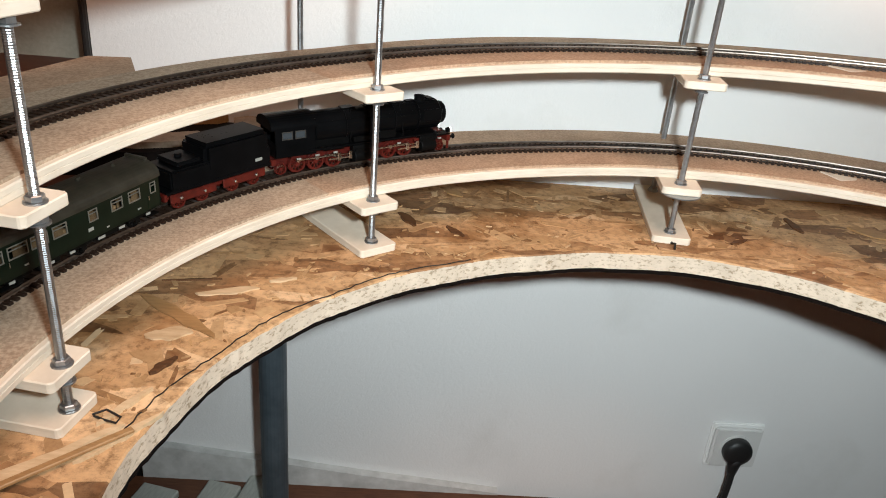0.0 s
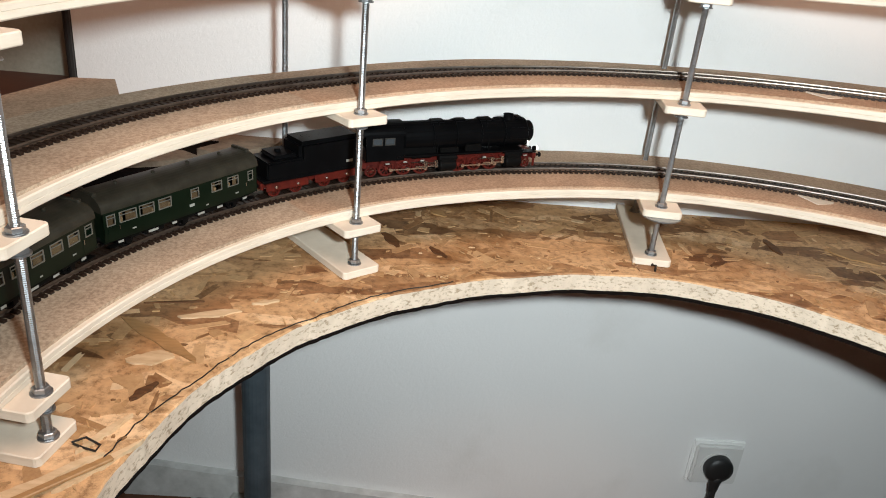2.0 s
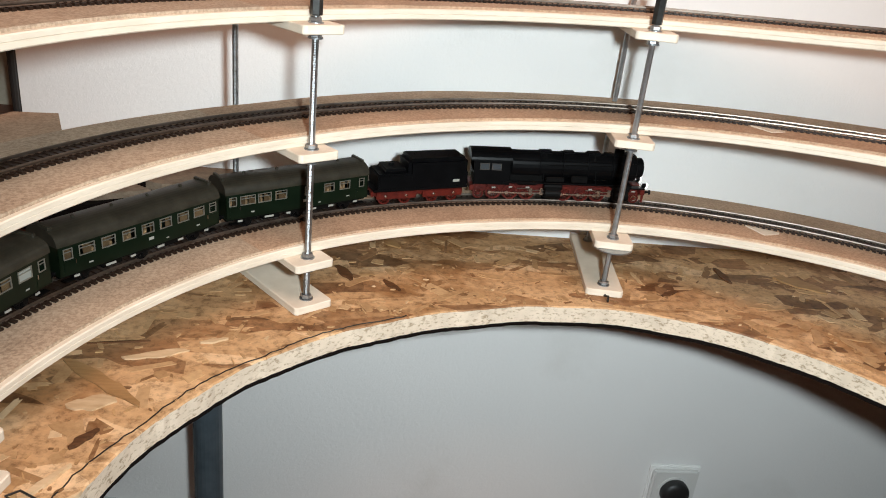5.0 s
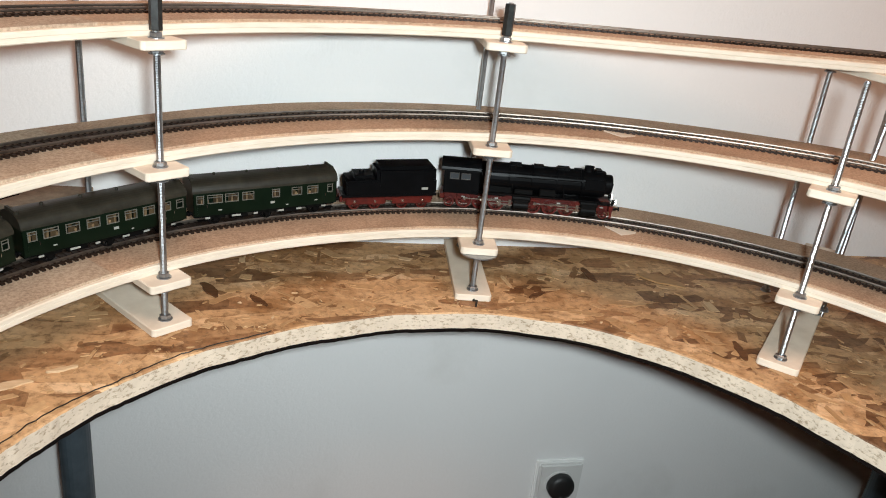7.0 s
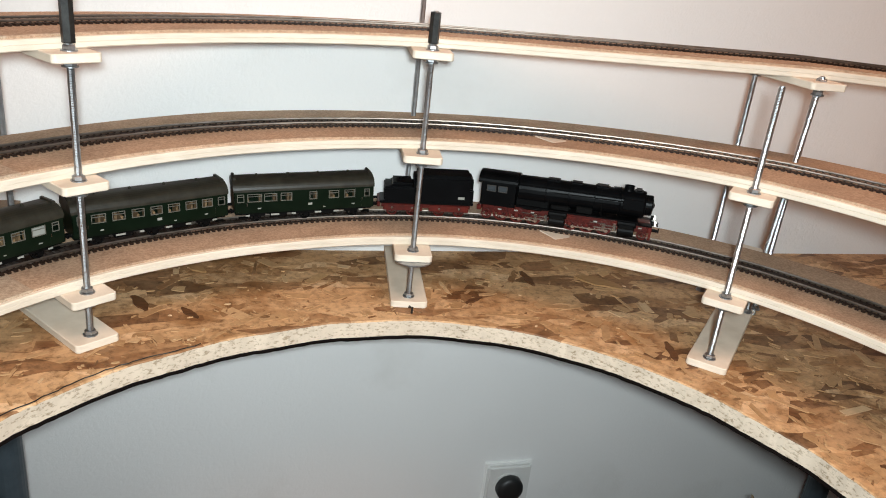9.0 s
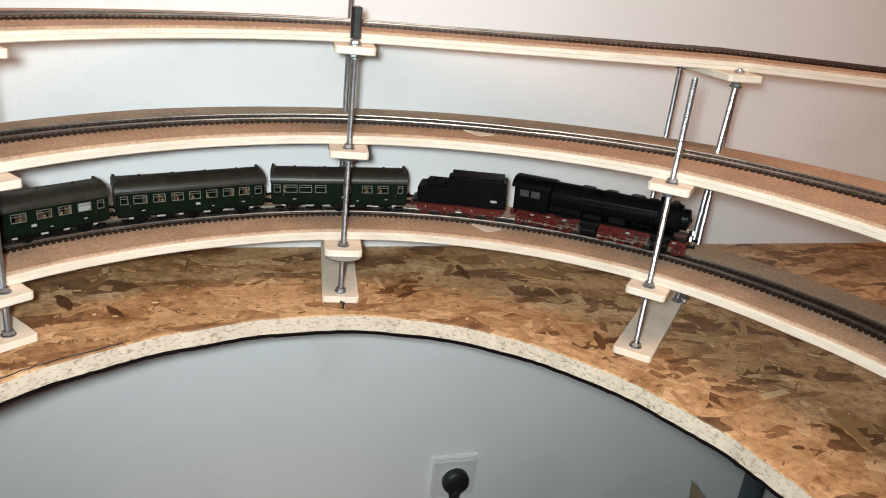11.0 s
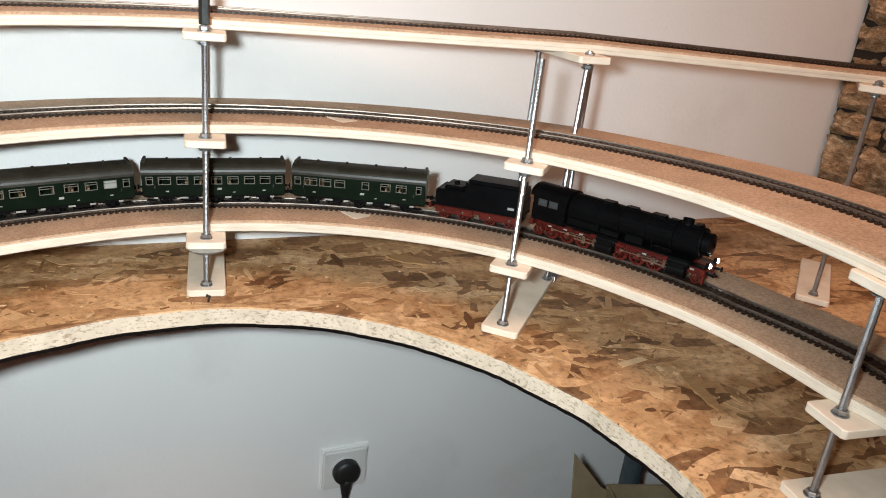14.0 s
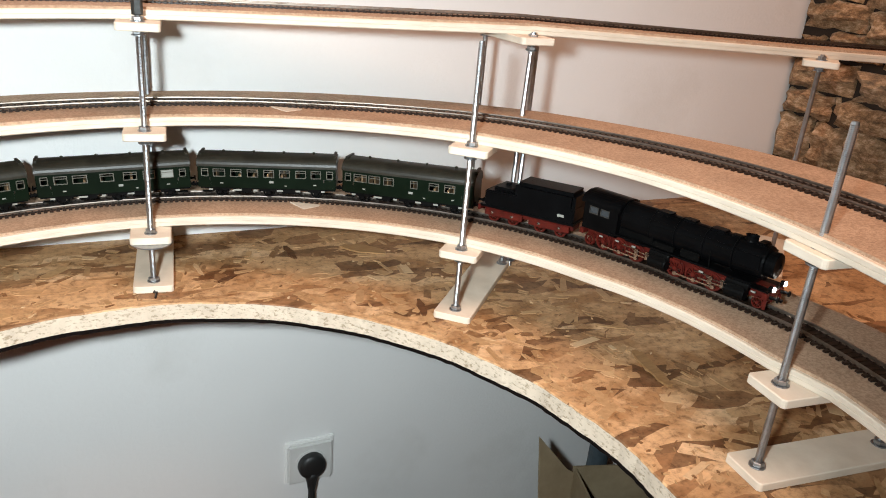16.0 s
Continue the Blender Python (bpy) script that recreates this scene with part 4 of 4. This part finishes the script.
    for x, r in ((0.0760, 0.0046), (-0.0740, 0.0050)):
        for s in (-1, 1):
            wheel(t, x, r, s, 9)
    for s in (-1, 1):
        bm = bmesh.new()
        lathe(bm, [(0.0022, 0), (0.0024, 0.003), (0.0018, 0.0032)], 12, pose(0.0826, s * 0.0100, 0.0190, 0, 90, 0))
        h = part("headlight", bm, M_BLACKMATT, t)
        bm = bmesh.new()
        lathe(bm, [(0.0023, 0.0030), (0.0020, 0.0038), (0.0010, 0.0043)], 12, pose(0.0826, s * 0.0100, 0.0190, 0, 90, 0))
        part("lens", bm, M_HEAD, h, "bright white lit lens")
        bm = bmesh.new()
        box(bm, 0.0815, 0.0838, s * 0.0128 - 0.0006, s * 0.0128 + 0.0006, 0.0020, 0.0100, 0.0003)
        part("rail_guard", bm, M_RED, t)
    buffers(t, 0.084, 1)
    return t


def tender():
    t = thing("tender", "black coal tender with red running gear behind the locomotive", "tender")
    bm = bmesh.new()
    box(bm, -0.044, 0.045, -0.0145, 0.0145, 0.0140, 0.0165, 0.0004)
    box(bm, -0.040, 0.0445, -0.0152, 0.0152, 0.0165, 0.0290, 0.0012, segs=2)
    box(bm, -0.012, 0.0440, -0.0155, 0.0155, 0.0205, 0.0400, 0.0030, segs=4)
    box(bm, -0.034, -0.012, -0.0140, 0.0140, 0.0280, 0.0325, 0.0035, segs=3)
    part("tank", bm, M_BLACK, t)
    bm = bmesh.new()
    rnd = random.Random(3)
    for _ in range(170):
        x, y, r = rnd.uniform(-0.006, 0.036), rnd.uniform(-0.0085, 0.0085), rnd.uniform(0.001, 0.0022)
        bmesh.ops.create_icosphere(bm, subdivisions=1, radius=r, matrix=pose(x, y, 0.0382, rnd.uniform(0, 90), rnd.uniform(0, 90), 0))
    part("coal", bm, M_BLACKMATT, t, "heap of black coal")
    for x in (-0.024,):
        bm = bmesh.new()
        lathe(bm, [(0.0026, 0.032), (0.0026, 0.0340), (0.0020, 0.0345)], 12, pose(x, 0, 0))
        part("filler_cap", bm, M_BLACK, t)
    bm = bmesh.new()
    for s in (-1, 1):
        ys = sorted((s * 0.0112, s * 0.0125))
        box(bm, -0.040, -0.003, *ys, 0.0058, 0.0128, 0.0006)
        box(bm, 0.003, 0.041, *ys, 0.0058, 0.0128, 0.0006)
    box(bm, -0.042, 0.043, -0.0075, 0.0075, 0.0080, 0.0142)
    box(bm, -0.046, -0.0435, -0.0148, 0.0148, 0.0100, 0.0152, 0.0004)
    part("bogie_frame", bm, M_RED, t, "red tender bogie frames")
    for x in (-0.032, -0.013, 0.013, 0.032):
        for s in (-1, 1):
            wheel(t, x, 0.0055, s, 9)
            bm = bmesh.new()
            lathe(bm, [(0.0012, 0), (0.0012, 0.0012), (0.0006, 0.0016)], 8, pose(x, s * 0.0125, 0.0092, -90 * s, 0, 0))
            part("axle_box", bm, M_STEEL, t)
    for s in (-1, 1):
        bm = bmesh.new()
        box(bm, 0.030, 0.036, s * 0.0153 - 0.0003, s * 0.0153 + 0.0003, 0.0205, 0.0225)
        part("lettering_glint_bar", bm, M_MARK, t)
    buffers(t, -0.046, -1)
    for ob in t.children:
        if ob.name.startswith("wheel"):
            ob.location.x *= 1.08
        else:
            ob.data.transform(Matrix.Diagonal((1.08, 1, 1, 1)))
    return t


M_PANE = material("clear_coach_window", (0.9, 0.92, 0.9), 0.02)
M_PANE.node_tree.nodes["Principled BSDF"].inputs["Transmission Weight"].default_value = 1.0
M_PANE.node_tree.nodes["Principled BSDF"].inputs["IOR"].default_value = 1.03
HALF = 0.0680


def coach(windows, blank=None):
    """A three-axle coach; windows are (from, to) in parts of its length, counted from the rear."""
    t = thing("passenger_coach", "dark green three-axle model coach with silver window frames and grey roof", "coach", "coaches of the train")
    w, z0, z1, a0, a1 = 0.0165, 0.0115, 0.0330, 0.0222, 0.0302
    wins = [(-HALF + 2 * HALF * a, -HALF + 2 * HALF * b) for a, b in windows]
    bm = bmesh.new()
    for s in (-1, 1):
        ys = sorted((s * w, s * (w - 0.0009)))
        box(bm, -HALF, HALF, *ys, z0, a0)
        box(bm, -HALF, HALF, *ys, a1, z1)
        x = -HALF
        for a, b in wins + [(HALF, HALF)]:
            box(bm, x, a, *ys, a0, a1)
            x = b
    for e in (-1, 1):
        xs = sorted((e * HALF, e * (HALF - 0.0009)))
        box(bm, *xs, -w, w, z0, z1 + 0.004)
    box(bm, -HALF, HALF, -w, w, z0 - 0.0006, z0 + 0.0006)
    body = part("body", bm, M_GREEN, t)
    # roof: a low barrel with a rolled edge
    bm = bmesh.new()
    pts = [(-w - 0.0008, z1 - 0.0006)] + [((w + 0.0008) * math.sin(radians(a)), z1 + 0.0105 * math.cos(radians(a)) ** 0.75) for a in range(-85, 86, 10)] + [(w + 0.0008, z1 - 0.0006)]
    prism(bm, pts, -HALF - 0.0006, HALF + 0.0006, Matrix(((0, 0, 1, 0), (1, 0, 0, 0), (0, 1, 0, 0), (0, 0, 0, 1))))
    roof = part("roof", bm, M_ROOF, t, "grey-brown barrel roof")
    for e in (-1, 1):
        bm = bmesh.new()
        box(bm, min(e * HALF, e * (HALF - 0.003)), max(e * HALF, e * (HALF - 0.003)), -0.009, 0.009, z1 + 0.0085, z1 + 0.0118, 0.0006)
        part("end_vent", bm, M_ROOF, roof)
    for k in range(4):
        bm = bmesh.new()
        lathe(bm, [(0.0012, z1 + 0.0095), (0.0015, z1 + 0.0120), (0.0006, z1 + 0.0126)], 8, pose(-0.045 + 0.03 * k, 0, 0))
        part("roof_vent", bm, M_ROOF, roof)
    for i, (a, b) in enumerate(wins):
        for s in (-1, 1):
            bm = bmesh.new()
            f = 0.0006
            ys = sorted((s * (w - 0.0003), s * (w + 0.0004)))
            for xa, xb, za, zb in ((a, b, a0, a0 + f), (a, b, a1 - f, a1), (a, a + f, a0 + f, a1 - f), (b - f, b, a0 + f, a1 - f), (a + f, b - f, a1 - 0.0028, a1 - 0.0023)):
                box(bm, xa, xb, *ys, za, zb)
            win = part("window", bm, M_FRAME, t, "silver window frame" if i == 0 else "")
            bm = bmesh.new()
            box(bm, a, b, *sorted((s * (w - 0.0006), s * (w - 0.0004))), a0, a1)
            p = part("pane", bm, M_MARK if blank == i else M_PANE, win)
            p.visible_shadow = blank == i
    # seats show dimly through the windows
    bm = bmesh.new()
    for k in range(9):
        x = -0.055 + 0.0138 * k
        box(bm, x - 0.001, x + 0.001, -0.014, -0.003, z0, 0.0242)
        box(bm, x - 0.001, x + 0.001, 0.004, 0.014, z0, 0.0242)
    part("seats", bm, M_SEAT, t, "tan seat backs")
    bm = bmesh.new()
    box(bm, -HALF + 0.001, HALF - 0.001, -0.0130, 0.0130, 0.0085, 0.0112)
    for x in (-0.048, 0.0, 0.048):
        for s in (-1, 1):
            ys = sorted((s * 0.0108, s * 0.0130))
            box(bm, x - 0.009, x + 0.009, *ys, 0.0066, 0.0088, 0.0004)
            box(bm, x - 0.0022, x + 0.0022, *ys, 0.0035, 0.0090, 0.0004)
    for x, l in ((-0.026, 0.016), (0.022, 0.018)):
        box(bm, x - l / 2, x + l / 2, -0.0122, 0.0122, 0.0045, 0.0088, 0.0006)
    part("underframe", bm, M_BLACKMATT, t)
    for x in (-0.048, 0.0, 0.048):
        for s in (-1, 1):
            wheel(t, x, 0.0054, s, 8, M_BLACKMATT)
    for e in (-1, 1):
        for s in (-1, 1):
            bm = bmesh.new()
            xs = sorted((e * (HALF - 0.0035), e * (HALF - 0.0125)))
            box(bm, *xs, *sorted((s * w, s * (w + 0.0003))), z0 + 0.001, a0 - 0.001, 0)
            d = part("door", bm, M_GREEN, t)
            bm = bmesh.new()
            box(bm, e * (HALF - 0.0118) - 0.0003, e * (HALF - 0.0118) + 0.0003, *sorted((s * (w + 0.0003), s * (w + 0.0008))), 0.0185, 0.0215)
            part("handle", bm, M_STEEL, d)
            bm = bmesh.new()
            box(bm, *xs, *sorted((s * 0.0125, s * 0.0172)), 0.0062, 0.0068)
            part("step", bm, M_BLACKMATT, t)
    for s in (-1, 1):
        for x, z, l, h in ((0.004, 0.0165, 0.0042, 0.0022), (-0.045, 0.0150, 0.0030, 0.0010), (0.047, 0.0150, 0.0030, 0.0010), (0.018, 0.0135, 0.0022, 0.0009)):
            bm = bmesh.new()
            box(bm, x - l / 2, x + l / 2, *sorted((s * w, s * (w + 0.0002))), z, z + h)
            part("lettering_glint_bar", bm, M_MARK, body)
        # underframe lettering bars that also paint its bright glints
        for x, l in ((-0.030, 0.008), (-0.012, 0.004), (0.012, 0.006), (0.030, 0.005), (0.055, 0.004), (-0.056, 0.004)):
            bm = bmesh.new()
            box(bm, x - l / 2, x + l / 2, *sorted((s * 0.0158, s * 0.0162)), 0.0078, 0.0094)
            part("lettering_glint_bar", bm, M_MARK, t)
    buffers(t, HALF, 1)
    buffers(t, -HALF, -1)
    return t


WIN_A = ((0.02, 0.068), (0.09, 0.19), (0.205, 0.295), (0.32, 0.40), (0.525, 0.58), (0.665, 0.74), (0.78, 0.86), (0.93, 0.97))
WIN_B = ((0.027, 0.077), (0.11, 0.197), (0.235, 0.315), (0.355, 0.435), (0.473, 0.55), (0.587, 0.665), (0.704, 0.782), (0.817, 0.892), (0.93, 0.98))
WIN_C = ((0.025, 0.075), (0.11, 0.195), (0.226, 0.32), (0.40, 0.49), (0.55, 0.64), (0.68, 0.76), (0.80, 0.885), (0.925, 0.97))
def raise_top(t, k, skip):
    """Bring the bodywork above the running board to its true height."""
    for ob in t.children_recursive:
        if ob.name.split(".")[0] not in skip:
            for v in ob.data.vertices:
                if ob.name.startswith("boiler"):
                    v.co.y *= 1.12
                if v.co.z > 0.018:
                    v.co.z = 0.018 + (v.co.z - 0.018) * k


LOCO, TENDER = locomotive(), tender()
raise_top(LOCO, 1.17, ("wheel", "coupling_rod", "frame", "buffer", "headlight", "lens"))
raise_top(TENDER, 1.22, ("wheel", "buffer"))
LONG = 1.057
for ob in LOCO.children_recursive:
    if ob.name.startswith("wheel"):
        ob.location.x *= LONG
    elif not (ob.parent and ob.parent.name.startswith("wheel")):
        ob.data.transform(Matrix.Diagonal((LONG, 1, 1, 1)))
DRIVERS = [(ob, None if x is None else x * LONG, s) for ob, x, s in DRIVERS]
COACHES = [coach(WIN_A), coach(WIN_B), coach(WIN_C, 6), coach(WIN_B)]

TURN_RATE = 6.825            # degrees round the axis in a second
RAIL = BOARD + CORK + 0.0045


def rail_point(u):
    x, y = spot(1, u, middle(1, u))
    return Vector((x, y, grade(1, u) + RAIL))


def vehicle_pose(u, base):
    """Pose of a vehicle whose end axles, base apart, stand on the rails round u."""
    d = math.degrees(base / 2 / RT)
    a, b = rail_point(u - d), rail_point(u + d)
    way = a - b
    mid = (a + b) / 2
    return Matrix.Translation(mid) @ pose(0, 0, 0, 0, -math.degrees(math.atan2(way.z, math.hypot(way.x, way.y))), math.degrees(math.atan2(way.y, way.x)))


def motions():
    times = [0.5 * k for k in range(33)]
    for ob, u0, base in [(LOCO, 123.88, 0.095), (TENDER, 142.24, 0.052)] + [(c, 158.3 + 18.85 * k, 0.096) for k, c in enumerate(COACHES)]:
        walk(ob, [(t, vehicle_pose(u0 - TURN_RATE * t, base)) for t in times])
    # driving wheels roll, and the coupling rods ride round with them
    turn = math.degrees(radians(TURN_RATE) * RT / WHEEL)
    steps = [k / 6 for k in range(97)]
    for ob, x, s in DRIVERS:
        rows = []
        for t in steps:
            a = turn * t
            if x is None:
                rows.append((t, pose(0.0038 * math.sin(radians(a + 90 * (s > 0))), s * 0.0117, WHEEL + 0.0038 * math.cos(radians(a + 90 * (s > 0))))))
            else:
                rows.append((t, pose(x, s * 0.0085, WHEEL, 0, a, 0) @ pose(0, 0, 0, 0, 0, 180 if s > 0 else 0)))
        walk(ob, rows)


motions()
